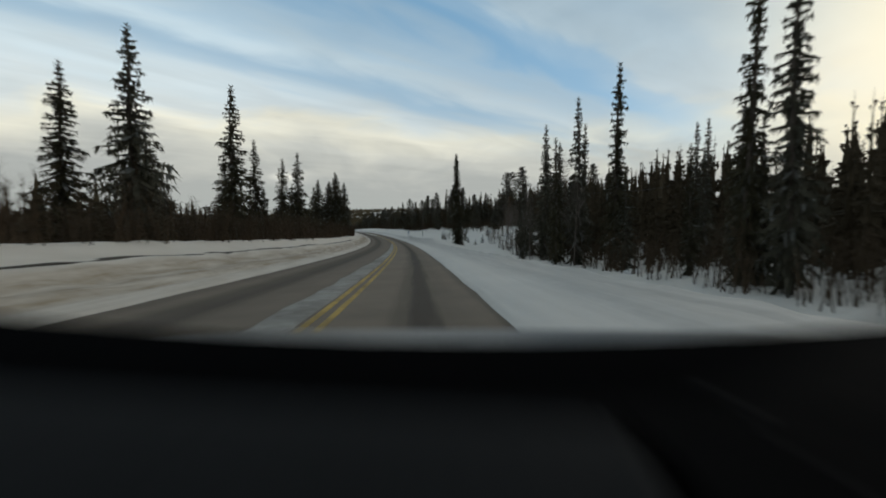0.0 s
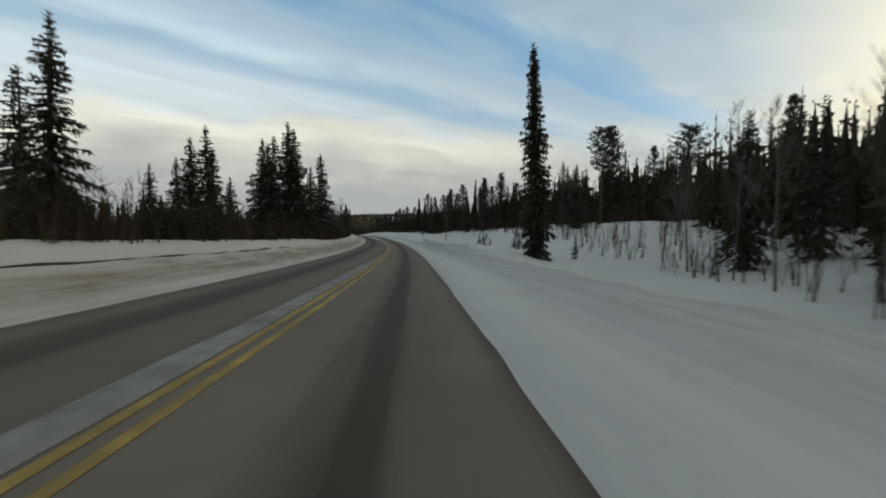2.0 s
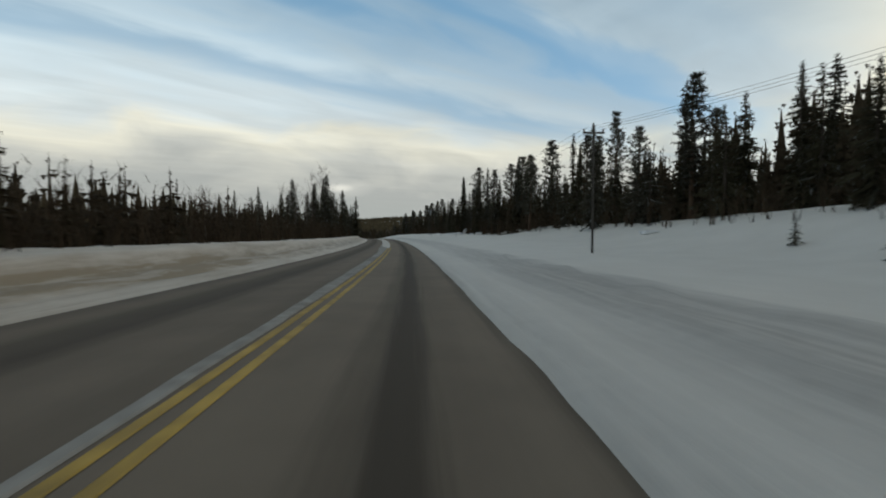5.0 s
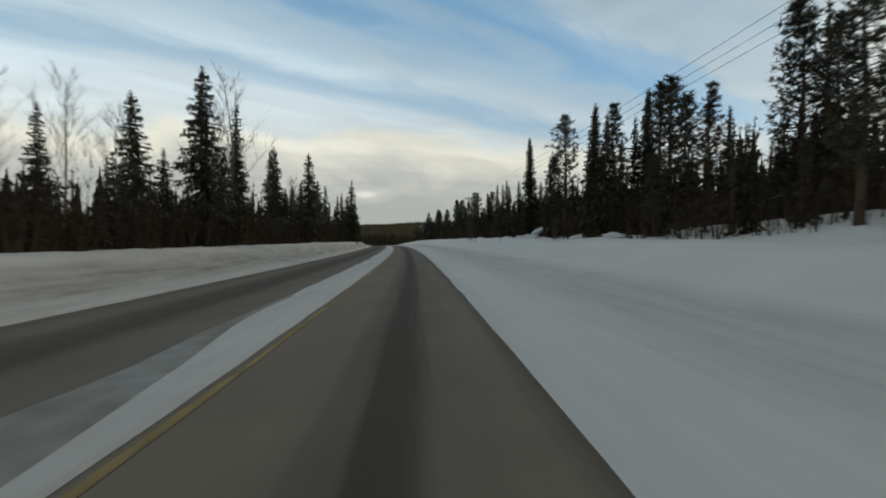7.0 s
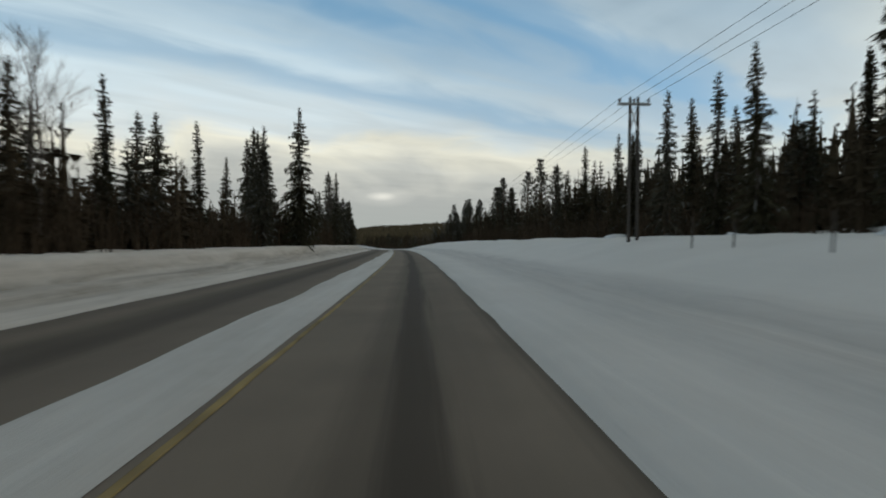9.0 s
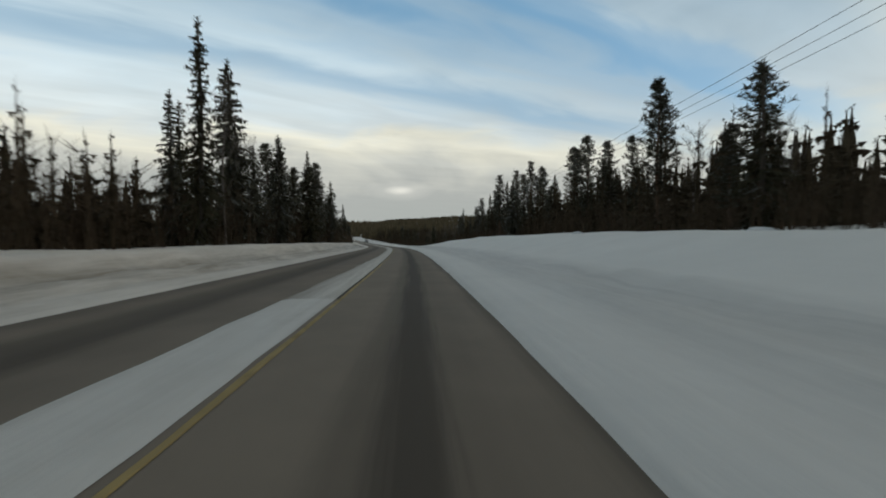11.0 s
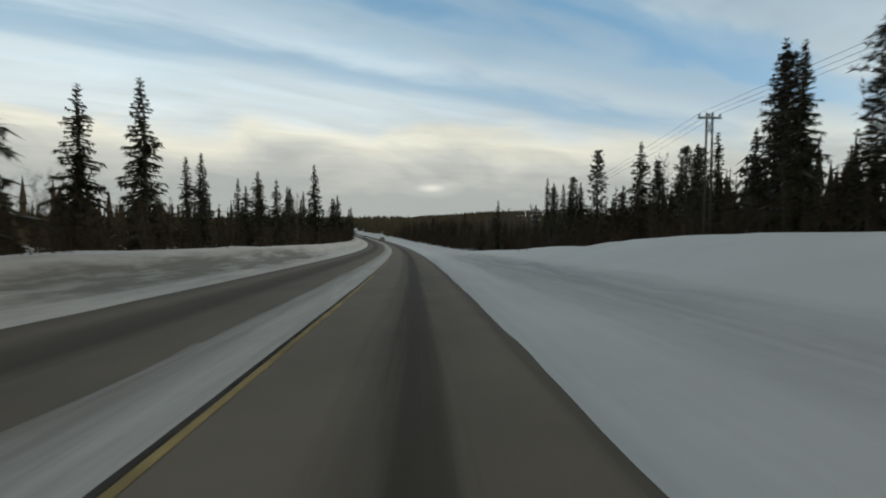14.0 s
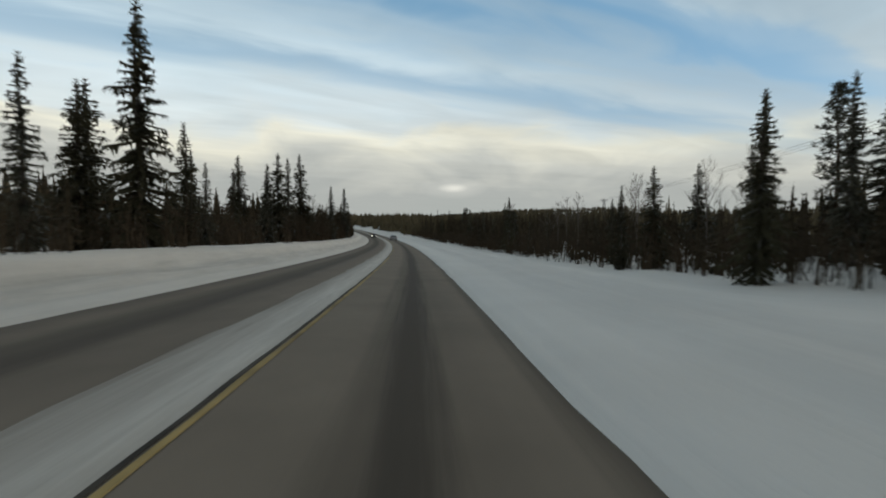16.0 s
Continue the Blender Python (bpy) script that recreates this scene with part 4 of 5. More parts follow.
def deep_woods():
    """The closed forest behind the first rows, and on the far hills."""
    rnd = random.Random(12)
    models = []
    for k in range(4):
        me = spruce_crown("crown", 10.0, (1.1, 1.4, 1.7, 1.3)[k], rnd, WOODLAND, 58, 0.03, 0.02, 0, False)
        v = np.zeros(len(me.vertices) * 3)
        me.vertices.foreach_get("co", v)
        heart, tiers = [], []
        far_tree(heart, tiers, 0, 0, 0.3, 9.0, 0.6 + 0.08 * k, rnd, 5)
        n = len(v) // 3
        outer = [tuple(p.vertices) for p in me.polygons]
        stem, sides = [], []
        far_tree(stem, sides, 0, 0, 0.0, 10.0, 0.26, rnd, 6)
        models.append((np.concatenate([v.reshape(-1, 3), np.array(stem)]), outer + [tuple(i + n for i in f) for f in sides]))
        models.append((np.concatenate([v.reshape(-1, 3), np.array(heart)]), outer + [tuple(i + n for i in f) for f in tiers]))
        bpy.data.meshes.remove(me)
    verts, faces = [], []
    for _ in range(3400):
        s = rnd.uniform(-20, 690)
        side = rnd.choice((-1, -1, 1, 1, 1))
        if side < 0:
            lat = -12.9 - 40 * rnd.random() ** 2.2
            if 425 < s < 525 and lat > -26 and rnd.random() < 0.75:
                continue
        else:
            lat = tree_line(s) + table(s, (0, 2.5), (60, 5), (85, 9), (125, 10), (150, 6), (212, 6), (232, 0.6), (440, 0.6)) + 45 * rnd.random() ** 1.3
        x, y, z = on_ground(s, lat, 0.15)
        h = max(2.0, canopy(s, lat) * rnd.uniform(0.65, 1.18) - relief(s, lat))
        deep = lat < -21 or lat > tree_line(s) + table(s, (0, 20), (110, 20), (130, 11))
        mv, mf = models[2 * rnd.randint(0, 3) + deep]
        a, k = rnd.uniform(0, 6.28), h / 10
        ca, sa = math.cos(a) * k, math.sin(a) * k
        g = rnd.uniform(1.2, 2.0) * (7.0 / h) ** 0.4 * (1.0 if deep else 0.8)
        n = len(verts)
        verts.extend(zip((mv[:, 0] * ca - mv[:, 1] * sa) * g + x, (mv[:, 0] * sa + mv[:, 1] * ca) * g + y, mv[:, 2] * k + z))
        faces.extend(tuple(i + n for i in f) for f in mf)
    ob = new("forest", mesh_of("forest", verts, faces, WOODLAND))
    tagged(ob, "dense dark spruce forest on snowy ground", "forest", kind="stuff")
    verts, faces = [], []
    for _ in range(5600):
        s = rnd.uniform(-150, 890)
        side = rnd.choice((-1, 1))
        lat = -45 - 420 * rnd.random() ** 1.7 if side < 0 else tree_line(s) + 40 + 420 * rnd.random() ** 1.7
        x, y, z = on_ground(s, lat, 0.1)
        far_tree(verts, faces, x, y, z, rnd.uniform(6, 11), rnd.uniform(1.0, 1.7), rnd, 3)
    for k in range(15500):
        s = rnd.uniform(690, 2000) if k % 3 else rnd.uniform(1350, 1800)
        lat = rnd.uniform(-480, 640)
        if abs(lat + 2) < 17 and s < 1100:
            continue
        x, y, z = on_ground(s, lat, 0.2)
        far_tree(verts, faces, x, y, z, rnd.uniform(7, 12), rnd.uniform(2.4, 4.0), rnd, 2)
    for _ in range(3000):
        s, lat = rnd.uniform(640, 980), rnd.uniform(-170, 190)
        if -15 < lat < 20:
            continue
        x, y, z = on_ground(s, lat, 0.2)
        far_tree(verts, faces, x, y, z, rnd.uniform(5, 10), rnd.uniform(1.2, 2.2), rnd, 3)
    ob = new("hill_forest", mesh_of("hill_forest", verts, faces, HILL_WOOD))
    tagged(ob, "distant wooded hillside of dark conifers", "forest", kind="stuff")


def brush_strip(name, near, wide, s_a, s_b, count, tall, label, seed):
    """Leafless undergrowth: leaning stems with forked twigs."""
    rnd = random.Random(seed)
    verts, faces = [], []
    for _ in range(count):
        s = rnd.uniform(s_a, s_b)
        lat = near(s) + (rnd.random() ** 1.4) * wide
        if (lat > 0 and s < 225 and rnd.random() < table(s, (70, 0.2), (84, 0.6), (225, 0.6))) or (lat < 0 and 425 < s < 520 and rnd.random() < 0.55):
            continue
        x, y, z = on_ground(s, lat, 0.05)
        h = tall(s) * rnd.uniform(0.45, 1.15)
        for _ in range(4):
            a = rnd.uniform(0, 6.28)
            lean = rnd.uniform(0.05, 0.32)
            tip = Vector((x + math.cos(a) * h * lean, y + math.sin(a) * h * lean, z + h * rnd.uniform(0.7, 1.0)))
            base = Vector((x + rnd.uniform(-0.3, 0.3), y + rnd.uniform(-0.3, 0.3), z))
            w = Vector((math.cos(a + 1.57), math.sin(a + 1.57), 0)) * rnd.uniform(0.02, 0.045)
            m = len(verts)
            verts += [tuple(base - w), tuple(base + w), tuple(tip)]
            faces.append((m, m + 1, m + 2))
            for _ in range(5):
                u = rnd.uniform(0.3, 0.95)
                p = base.lerp(tip, u)
                b = rnd.uniform(0, 6.28)
                q = p + Vector((math.cos(b), math.sin(b), rnd.uniform(0.2, 1.0))) * h * rnd.uniform(0.12, 0.25)
                v = Vector((math.sin(b), -math.cos(b), 0.3)) * rnd.uniform(0.012, 0.035)
                m = len(verts)
                verts += [tuple(p - v), tuple(p + v), tuple(q)]
                faces.append((m, m + 1, m + 2))
    tagged(new(name, mesh_of(name, verts, faces, TWIG)), label, "undergrowth", kind="stuff")


plant_rows()
fill_woods()
deep_woods()
brush_strip("brushwood", lambda s: -11.9, -13.0, -10, 690, 7600, lambda s: table(s, (0, 3.0), (220, 3.4), (300, 3.4), (335, 4.4), (395, 4.4), (420, 3.0), (480, 3.0), (560, 4.0), (670, 3.6)), "dark leafless undergrowth behind the snow bank", 3)
brush_strip("brushwood", lambda s: tree_line(s) - 1.5, 17.0, -10, 690, 5600, lambda s: table(s, (0, 4.2), (110, 3.4), (440, 3.2), (480, 3.8), (670, 3.6)), "dark leafless undergrowth at the edge of the wood", 5)


# ---- power line, signs, cars ----
def moved(bm, m):
    bmesh.ops.transform(bm, matrix=m, verts=bm.verts)
    return bm


def bar(points, radii, sides=8):
    v, f = tube(points, radii, sides)
    bm = bmesh.new()
    vs = [bm.verts.new(p) for p in v]
    for q in f:
        bm.faces.new([vs[i] for i in q])
    return bm


def box(x0, y0, z0, x1, y1, z1, bevel=0.0):
    bm = bmesh.new()
    bmesh.ops.create_cube(bm, size=1.0, matrix=Matrix.Translation(((x0 + x1) / 2, (y0 + y1) / 2, (z0 + z1) / 2)) @ Matrix.Diagonal((x1 - x0, y1 - y0, z1 - z0, 1)))
    if bevel:
        bmesh.ops.bevel(bm, geom=bm.edges[:], offset=bevel, segments=2, affect="EDGES")
    return bm


def insulator():
    """A short stack of glazed discs."""
    pts = [(0, 0, 0), (0, 0, 0.05), (0, 0, 0.06), (0, 0, 0.10), (0, 0, 0.11), (0, 0, 0.16), (0, 0, 0.17), (0, 0, 0.22)]
    return bar(pts, (0.03, 0.03, 0.075, 0.07, 0.035, 0.07, 0.06, 0.02), 10)


def utility_pole(s, lat, height, double):
    x, y, z = on_ground(s, lat)
    h = at(s)[3]
    base = tagged(new("power_pole"), "paired wooden power poles joined by a cross-arm, standing in snow" if double else "grey wooden power pole standing in snow", "power pole", "power line poles")
    base.matrix_basis = Matrix.Translation((x, y, z)) @ pose(0, 0, 0, 0, 0, math.degrees(h))
    for off in (-0.22, 0.22) if double else (0.0,):
        part("post", bar([(off, 0, -0.6), (off, 0, height * 0.5), (off * 0.94, 0, height)], (0.085, 0.078, 0.065), 10), POLE_WOOD, base)
    arm = part("cross_arm", box(-0.85 if double else -0.8, -0.06, height - 0.42, 0.85 if double else 0.8, 0.06, height - 0.28, 0.015), STEEL if double else POLE_WOOD, base)
    for off in (-0.75, 0.0, 0.75) if double else (-0.7, 0.0, 0.7):
        up = height - 0.28 if off or double else height
        part("insulator", moved(insulator(), Matrix.Translation((off, 0, up))), CERAMIC, arm)
    if double:
        part("brace", bar([(-0.2, 0.05, height - 1.7), (0.2, 0.05, height - 0.5)], (0.035, 0.035), 6), STEEL, base)
        part("brace", bar([(0.2, -0.05, height - 1.7), (-0.2, -0.05, height - 0.5)], (0.035, 0.035), 6), STEEL, base)
    return x, y, z + height - 0.06, h


def span(a, b, off, sag):
    """One sagging wire between two cross-arms."""
    pts = []
    for i in range(13):
        t = i / 12
        p = Vector(a[:3]).lerp(Vector(b[:3]), t)
        h = a[3] + (b[3] - a[3]) * t
        p += Vector((math.cos(h) * off, math.sin(h) * off, -sag * 4 * t * (1 - t)))
        pts.append(p)
    bm = bar(pts, [0.009] * 13, 4)
    me = bpy.data.meshes.new("power_cable")
    bm.to_mesh(me)
    bm.free()
    me.materials.append(CABLE)
    tagged(new("power_cable", me), "thin black power cable strung between wooden poles", "cable", "power cables")


def power_line():
    low = [utility_pole(s, lat, h, False) for s, lat, h in ((59, 37.2, 9.0), (101, 35.4, 8.5), (145, 30.4, 8.0), (179, 13.3, 9.0))]
    tall = [utility_pole(s, lat, h, True) for s, lat, h in ((285, 11.2, 7.3), (438, 20.4, 9.0), (563, 43.6, 9.5))]
    for row, offs in ((low + tall[:1], (-0.7, 0.0, 0.7)), (tall, (-0.75, 0.0, 0.75))):
        for a, b in zip(row, row[1:]):
            for off in offs:
                span(a, b, off, 0.8 if row[0] is low[0] else 1.6)


def letter(text, size, mat, parent, m, name):
    cu = bpy.data.curves.new(name, "FONT")
    cu.body, cu.size, cu.extrude, cu.align_x, cu.align_y = text, size, 0.004, "CENTER", "CENTER"
    tmp = new("tmp", cu)
    dg = bpy.context.evaluated_depsgraph_get()
    me = bpy.data.meshes.new_from_object(tmp.evaluated_get(dg))
    bpy.data.objects.remove(tmp)
    me.materials.clear()
    me.materials.append(mat)
    me.transform(m)
    return mesh_part(name, me, parent)


def parking_sign():
    x, y, z = on_ground(136, 3.7)
    base = tagged(new("parking_sign"), "small blue parking sign with a white letter above ploughed snow", "road sign")
    base.matrix_basis = Matrix.Translation((x, y, z)) @ pose(0, 0, 0, 0, 0, math.degrees(at(136)[3]) + 4)
    for off in (-0.15, 0.15):
        part("post", bar([(off, 0.04, -0.6), (off, 0.04, 1.42)], (0.024, 0.024), 10), STEEL, base)
    board = part("board", box(-0.19, -0.012, 0.92, 0.19, 0.012, 1.42, 0.008), SIGN_BLUE, base, "blue sign board")
    part("border", box(-0.205, -0.008, 0.905, 0.205, 0.008, 1.435, 0.006), SIGN_WHITE, board, "white rim of the board")
    letter("P", 0.5, SIGN_WHITE, board, Matrix.Translation((0, -0.016, 1.17)) @ pose(0, 0, 0, 90, 0, 0), "letter")


def fallen_tree():
    """A toppled stem that leans on the wood's edge, its broken top and limbs laden with snow."""
    a, b = Vector(on_ground(277.0, 19.4)), Vector(on_ground(270.2, 19.8))
    b.z = at(271)[2] + 3.1
    base = tagged(new("fallen_tree"), "toppled leaning tree stem with thick snow along its back", "fallen tree")
    base.matrix_basis = Matrix.Translation(a)
    rnd = random.Random(31)
    line = [(b - a) * u + Vector((rnd.uniform(-0.12, 0.12), 0, 0.22 * math.sin(3.1 * u) + rnd.uniform(-0.08, 0.08))) for u in (-0.05, 0.12, 0.3, 0.48, 0.64, 0.8, 0.92, 1.0)]
    part("trunk", bar(line, (0.17, 0.16, 0.15, 0.13, 0.12, 0.10, 0.08, 0.05), 9), BARK, base)
    for k in range(15):
        u = (k + rnd.uniform(0, 0.9)) / 15
        c = (b - a) * u + Vector((rnd.uniform(-0.15, 0.15), rnd.uniform(-0.15, 0.15), 0.22 * math.sin(3.1 * u) + 0.10))
        part("snow_clump", lump(c, rnd.uniform(0.28, 0.5), rnd), SNOW_CAP, base, "lump of snow lying on the stem")
    for k in range(26):
        p = (b - a) * rnd.uniform(0.15, 1.0) + Vector((0, 0, 0.15))
        q = p + Vector((rnd.uniform(-1.1, 1.1), rnd.uniform(-0.8, 0.8), rnd.uniform(-1.0, 0.55)))
        part("limb", bar([p, p.lerp(q, 0.5) + Vector((0, 0, 0.08)), q], (0.03, 0.02, 0.008), 5), BARK, base)


def lump(c, r, rnd):
    """An uneven clump of snow, flatter than it is wide."""
    bm = bmesh.new()
    bmesh.ops.create_icosphere(bm, subdivisions=2, radius=r)
    off = Vector((rnd.uniform(0, 50), rnd.uniform(0, 50), 0))
    for v in bm.verts:
        k = 1 + 0.6 * noise.noise(v.co * (1.5 / r) + off)
        v.co = c + Vector((v.co.x * k * 1.2, v.co.y * k * 1.4, v.co.z * k * 0.55))
    return bm


def edge_marker(s, lat, h):
    x, y, z = on_ground(s, lat)
    base = tagged(new("snow_stake"), "thin wooden stake standing in the roadside snow", "stake", "roadside stakes")
    base.matrix_basis = Matrix.Translation((x, y, z)) @ pose(0, 0, 0, 2, 1, 30)
    part("shaft", bar([(0, 0, -0.4), (0.01, 0, h * 0.6), (0, 0.01, h)], (0.03, 0.026, 0.02), 6), POLE_WOOD, base)
    part("tip", bar([(0, 0.01, h - 0.16), (0, 0.01, h + 0.01)], (0.032, 0.030), 6), BARK, base)


def snow_mound(s, lat, r, seed):
    """A rock or stump under a cap of snow."""
    rnd = random.Random(seed)
    x, y, z = on_ground(s, lat)
    bm = bmesh.new()
    bmesh.ops.create_icosphere(bm, subdivisions=3, radius=r)
    off = Vector((rnd.uniform(0, 50), rnd.uniform(0, 50), 0))
    for v in bm.verts:
        k = 1 + 0.45 * noise.noise(v.co * (1.6 / r) + off) + 0.22 * noise.noise(v.co * (4.5 / r) + off)
        v.co = Vector((v.co.x * k * 1.5, v.co.y * k * 1.5, v.co.z * k * 0.5))
    for f in bm.faces:
        f.smooth = True
    me = bpy.data.meshes.new("snow_mound")
    bm.to_mesh(me)
    bm.free()
    me.materials.append(SNOW_CAP)
    ob = tagged(new("snow_mound", me), "rounded mound of snow over a stump", "snow mound", "snow mounds at the wood")
    ob.matrix_basis = Matrix.Translation((x, y, z + 0.1 * r)) @ pose(0, 0, 0, 0, 0, rnd.uniform(0, 360))


def car(s, lat, back, paint, label):
    """A small hatchback; back: it shows its rear."""
    x, y, z, h = at(s)
    x, y = x + math.cos(h) * lat, y + math.sin(h) * lat
    base = tagged(new("car"), label, "car")
    base.matrix_basis = Matrix.Translation((x, y, z - 0.01)) @ pose(0, 0, 0, 0, 0, math.degrees(h) + (0 if back else 180))
    prof = ((-2.1, 0.35), (-2.15, 0.75), (-2.0, 0.98), (-1.55, 1.02), (-1.15, 1.45), (0.35, 1.48), (1.05, 1.0), (1.95, 0.88), (2.15, 0.62), (2.1, 0.32))
    bm = bmesh.new()
    ring = []
    for sx, in_ in ((-1, 0.0), (1, 0.0)):
        ring.append([bm.verts.new((sx * (0.88 - (0.16 if pz > 1.2 else 0.0)), py, pz)) for py, pz in prof])
    n = len(prof)
    for i in range(n):
        j = (i + 1) % n
        bm.faces.new((ring[0][i], ring[0][j], ring[1][j], ring[1][i]))
    bm.faces.new(ring[0][::-1])
    bm.faces.new(ring[1])
    bmesh.ops.recalc_face_normals(bm, faces=bm.faces)
    bmesh.ops.bevel(bm, geom=bm.edges[:], offset=0.06, segments=2, affect="EDGES")
    part("body", bm, paint, base)
    part("rear_window", moved(box(-0.62, -0.02, -0.20, 0.62, 0.02, 0.20, 0.015), Matrix.Translation((0, -1.385, 1.25)) @ pose(0, 0, 0, -43, 0, 0)), WINDOW, base)
    part("windscreen", moved(box(-0.64, -0.02, -0.34, 0.64, 0.02, 0.34, 0.015), Matrix.Translation((0, 0.73, 1.26)) @ pose(0, 0, 0, 56, 0, 0)), WINDOW, base)
    for sx in (-1, 1):
        part("tail_lamp", box(sx * 0.78 - 0.1, -2.18, 0.72, sx * 0.78 + 0.1, -2.06, 0.92, 0.02), TAIL_LAMP, base, "red tail lamp")
        part("headlight", box(sx * 0.68 - 0.14, 2.02, 0.62, sx * 0.68 + 0.14, 2.17, 0.76, 0.02), HEADLIGHT, base, "lit headlight")
        for py in (-1.3, 1.35):
            wheel = part("wheel", bar([(sx * 0.70, py, 0.32), (sx * 0.73, py, 0.32), (sx * 0.88, py, 0.32), (sx * 0.90, py, 0.32)], (0.28, 0.32, 0.32, 0.28), 20), TYRE, base)
            part("rim", bar([(sx * 0.885, py, 0.32), (sx * 0.91, py, 0.32)], (0.20, 0.17), 16), STEEL, wheel, "steel rim")


SNOW_CAP = speckled("snow_cap", (0.62, 0.63, 0.65), (0.78, 0.785, 0.79), 2.0, 0.8, 0, 0.4, 0.05)
power_line()
parking_sign()
fallen_tree()
for s, lat, h in ((272, 10.0, 1.0), (276, 10.3, 0.9), (278, 10.1, 1.1), (258, 10.6, 0.9), (240, 11.3, 1.0), (444, 9.3, 1.0), (446, 9.1, 0.8), (459, 10.3, 0.9), (461, 10.0, 1.1)):
    edge_marker(s, lat, h)
for i, (s, lat, r) in enumerate(((262, 15.6, 1.1), (265, 14.8, 0.8), (268, 16.4, 1.4), (249, 16.7, 1.2), (275, 15.4, 0.9), (284, 16.0, 0.7), (240, 16.2, 1.0), (392, 16.4, 0.9), (405, 16.9, 1.1), (420, 16.1, 0.8), (296, 15.2, 0.8), (62, 19.3, 0.8), (90, 20.4, 1.0), (110, 24.7, 0.9), (130, 26.0, 1.1), (160, 25.4, 0.9),
                                    (36, 16.8, 0.7), (190, 23.5, 1.0), (470, 19.0, 0.7), (500, 19.4, 0.8), (340, 15.8, 1.0), (365, 16.4, 0.9))):
    snow_mound(s, lat, (0.6 if s < 330 else 0.35) * r, i)
car(600, -0.1, True, SILVER_PAINT, "silver hatchback driving ahead on the wet road")
car(640, -4.6, False, CAR_PAINT, "dark oncoming hatchback with lit headlights")


# ---- the car that carries the camera, where the drive begins ----
def grid_part(name, rows, mat, parent, thick=0.012, label=""):
    """A panel through rows of points, given thickness downwards."""
    n = len(rows[0])
    top = [Vector(p) for r in rows for p in r]
    verts = [tuple(p) for p in top] + [tuple(p - Vector((0, 0, thick))) for p in top]
    faces, k = [], len(top)
    m = len(rows)
    for i in range(m - 1):
        for j in range(n - 1):
            a = i * n + j
            faces.append((a, a + 1, a + 1 + n, a + n))
            faces.append((a + k + n, a + 1 + n + k, a + 1 + k, a + k))
    rim = [j for j in range(n)] + [i * n + n - 1 for i in range(1, m)] + [(m - 1) * n + j for j in range(n - 2, -1, -1)] + [i * n for i in range(m - 2, 0, -1)]
    for i, a in enumerate(rim):
        b = rim[(i + 1) % len(rim)]
        faces.append((b, a, a + k, b + k))
    return mesh_part(name, mesh_of(name, verts, faces, mat, False), parent, label)


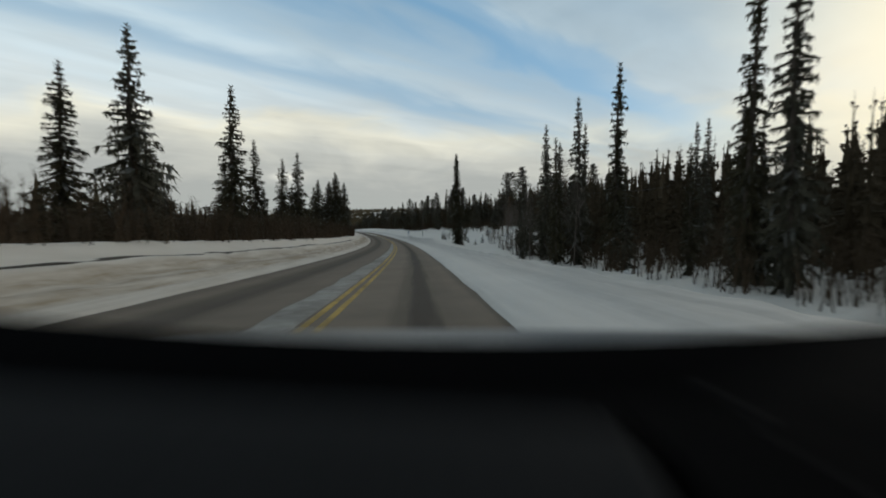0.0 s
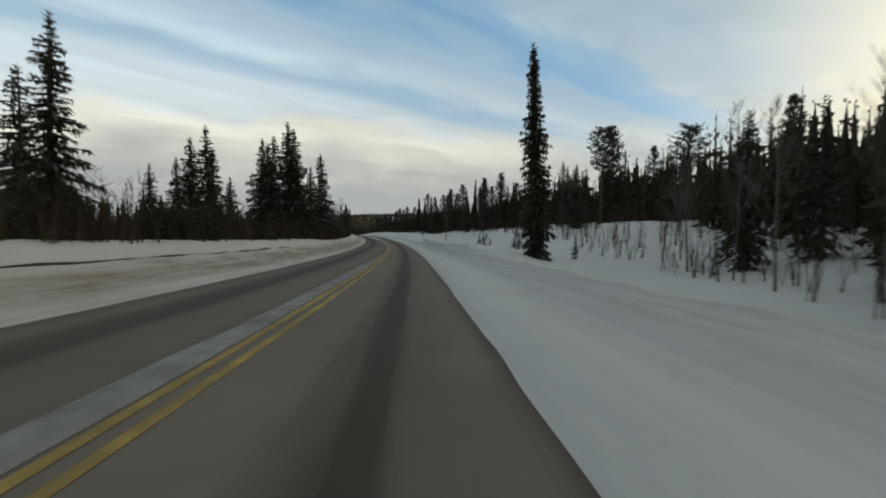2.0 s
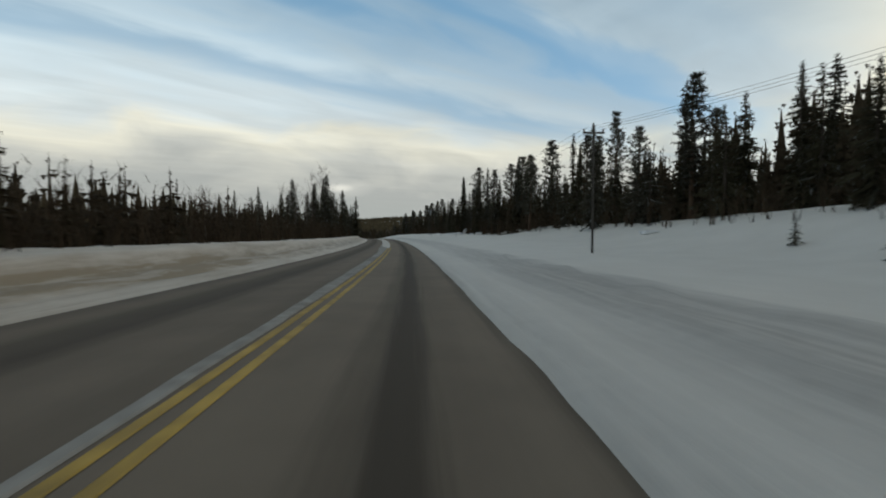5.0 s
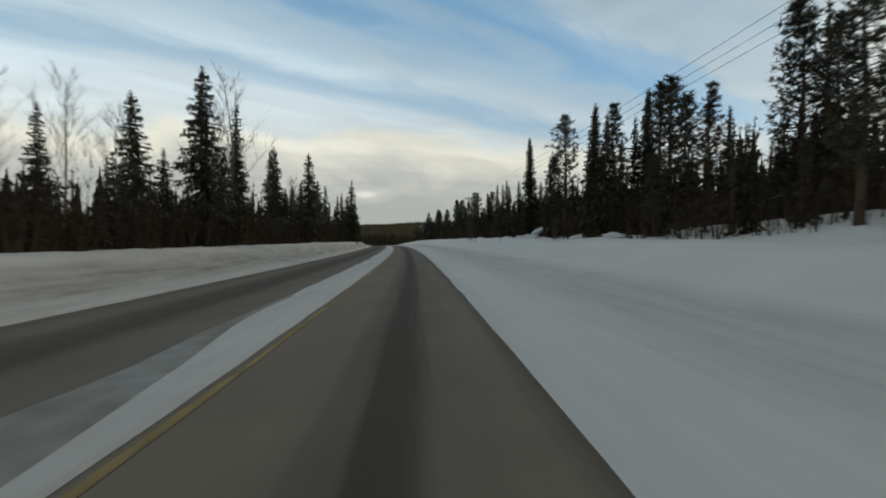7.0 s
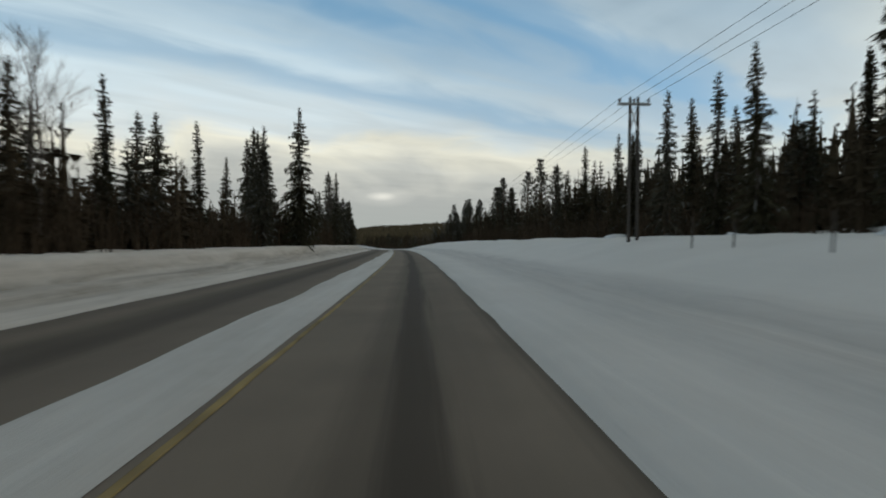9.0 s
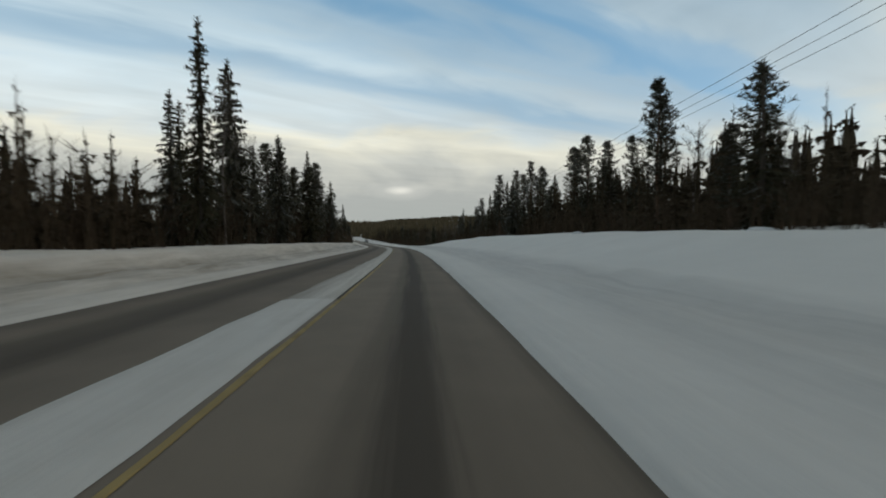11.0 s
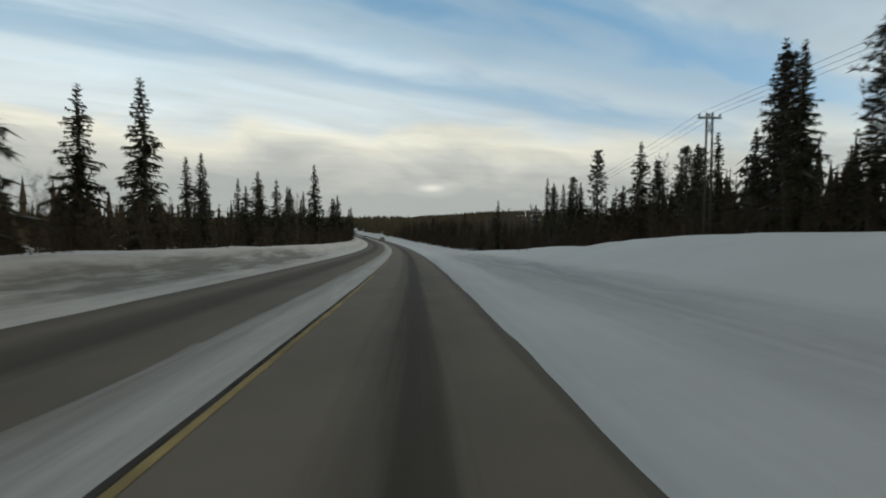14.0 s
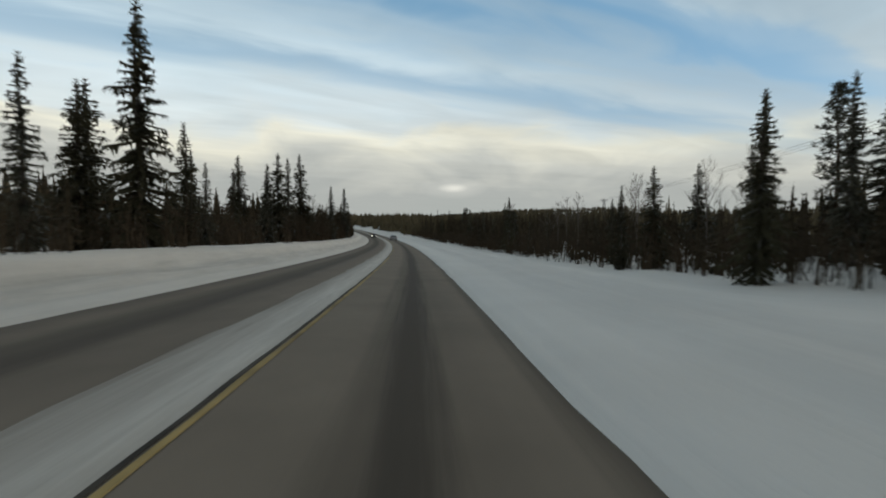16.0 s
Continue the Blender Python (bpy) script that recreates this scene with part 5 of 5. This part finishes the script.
def build_dashboard():
    base = tagged(new("car_dashboard"), "black plastic car dashboard above the road, with speaker cloth", "dashboard")
    base.matrix_basis = pose(0, 0, 0.0, -2.11, 0, -4.0)
    eye = 1.40
    xs = [-1.25 + 0.125 * i for i in range(21)]

    def rim(x):
        return eye - 0.240 + 0.042 * (x / 0.92) ** 2

    def pad(x):
        return eye - 0.2475 - 0.058 * x - (0.03 * max(0.0, x - 0.2) if x < 0.3 else 0.003)

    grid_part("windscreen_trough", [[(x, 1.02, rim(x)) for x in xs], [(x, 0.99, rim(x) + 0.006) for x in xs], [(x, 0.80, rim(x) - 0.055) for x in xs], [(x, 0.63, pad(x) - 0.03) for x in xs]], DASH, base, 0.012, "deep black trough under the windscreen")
    left = [x for x in xs if x < 0.2]
    grid_part("dash_pad", [[(x, 0.62, pad(x) - 0.02) for x in left], [(x, 0.60, pad(x)) for x in left], [(x, 0.42, pad(x) - 0.006) for x in left], [(x, 0.24, pad(x) - 0.035) for x in left]], DASH_TOP, base, 0.03, "grained charcoal top of the dashboard")
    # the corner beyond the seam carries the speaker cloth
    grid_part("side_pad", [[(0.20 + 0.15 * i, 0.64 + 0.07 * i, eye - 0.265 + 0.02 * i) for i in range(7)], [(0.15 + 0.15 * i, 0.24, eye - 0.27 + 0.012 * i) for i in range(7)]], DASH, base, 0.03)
    grid_part("speaker_cloth", [[(0.36 + 0.09 * i, 0.66 - 0.075 * i, eye - 0.248 - 0.004 * i) for i in range(6)], [(0.30 + 0.06 * i, 0.45 - 0.05 * i, eye - 0.252 - 0.004 * i) for i in range(6)]], FABRIC, base, 0.006, "fine ribbed black speaker cloth")
    grid_part("door_trim", [[(0.47 + 0.12 * i, 0.72 + 0.04 * i, eye - 0.235 + 0.012 * i) for i in range(7)], [(0.55 + 0.12 * i, 0.52 - 0.01 * i, eye - 0.235 + 0.006 * i) for i in range(7)]], DASH_TOP, base, 0.02, "charcoal corner trim")
    grid_part("seam", [[(0.125, 0.60, eye - 0.262), (0.140, 0.60, eye - 0.258), (0.155, 0.60, eye - 0.262)], [(0.075, 0.24, eye - 0.262), (0.09, 0.24, eye - 0.257), (0.105, 0.24, eye - 0.262)]], DASH_TOP, base, 0.01, "raised seam across the dashboard")
    bm = bmesh.new()
    bmesh.ops.create_cone(bm, cap_ends=True, segments=24, radius1=0.019, radius2=0.013, depth=0.018, matrix=Matrix.Translation((0.325, 0.655, eye - 0.248)))
    part("light_sensor", bm, DASH_TOP, base, "round grey light sensor")
    hood_rows = [[(x, 1.10, eye - 0.30 + 0.02 * (1 - x * x)) for x in xs], [(x, 1.6, eye - 0.345 + 0.012 * (1 - x * x)) for x in xs], [(x, 2.02, eye - 0.415 + 0.01 * (1 - x * x)) for x in xs]]
    grid_part("bonnet", hood_rows, BONNET, base, 0.02, "grey painted bonnet")
    bm = bmesh.new()
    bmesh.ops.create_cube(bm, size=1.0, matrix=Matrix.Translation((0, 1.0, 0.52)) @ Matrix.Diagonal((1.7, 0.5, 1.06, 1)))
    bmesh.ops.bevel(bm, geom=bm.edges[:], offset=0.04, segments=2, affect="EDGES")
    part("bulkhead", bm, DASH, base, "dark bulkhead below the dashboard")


build_dashboard()
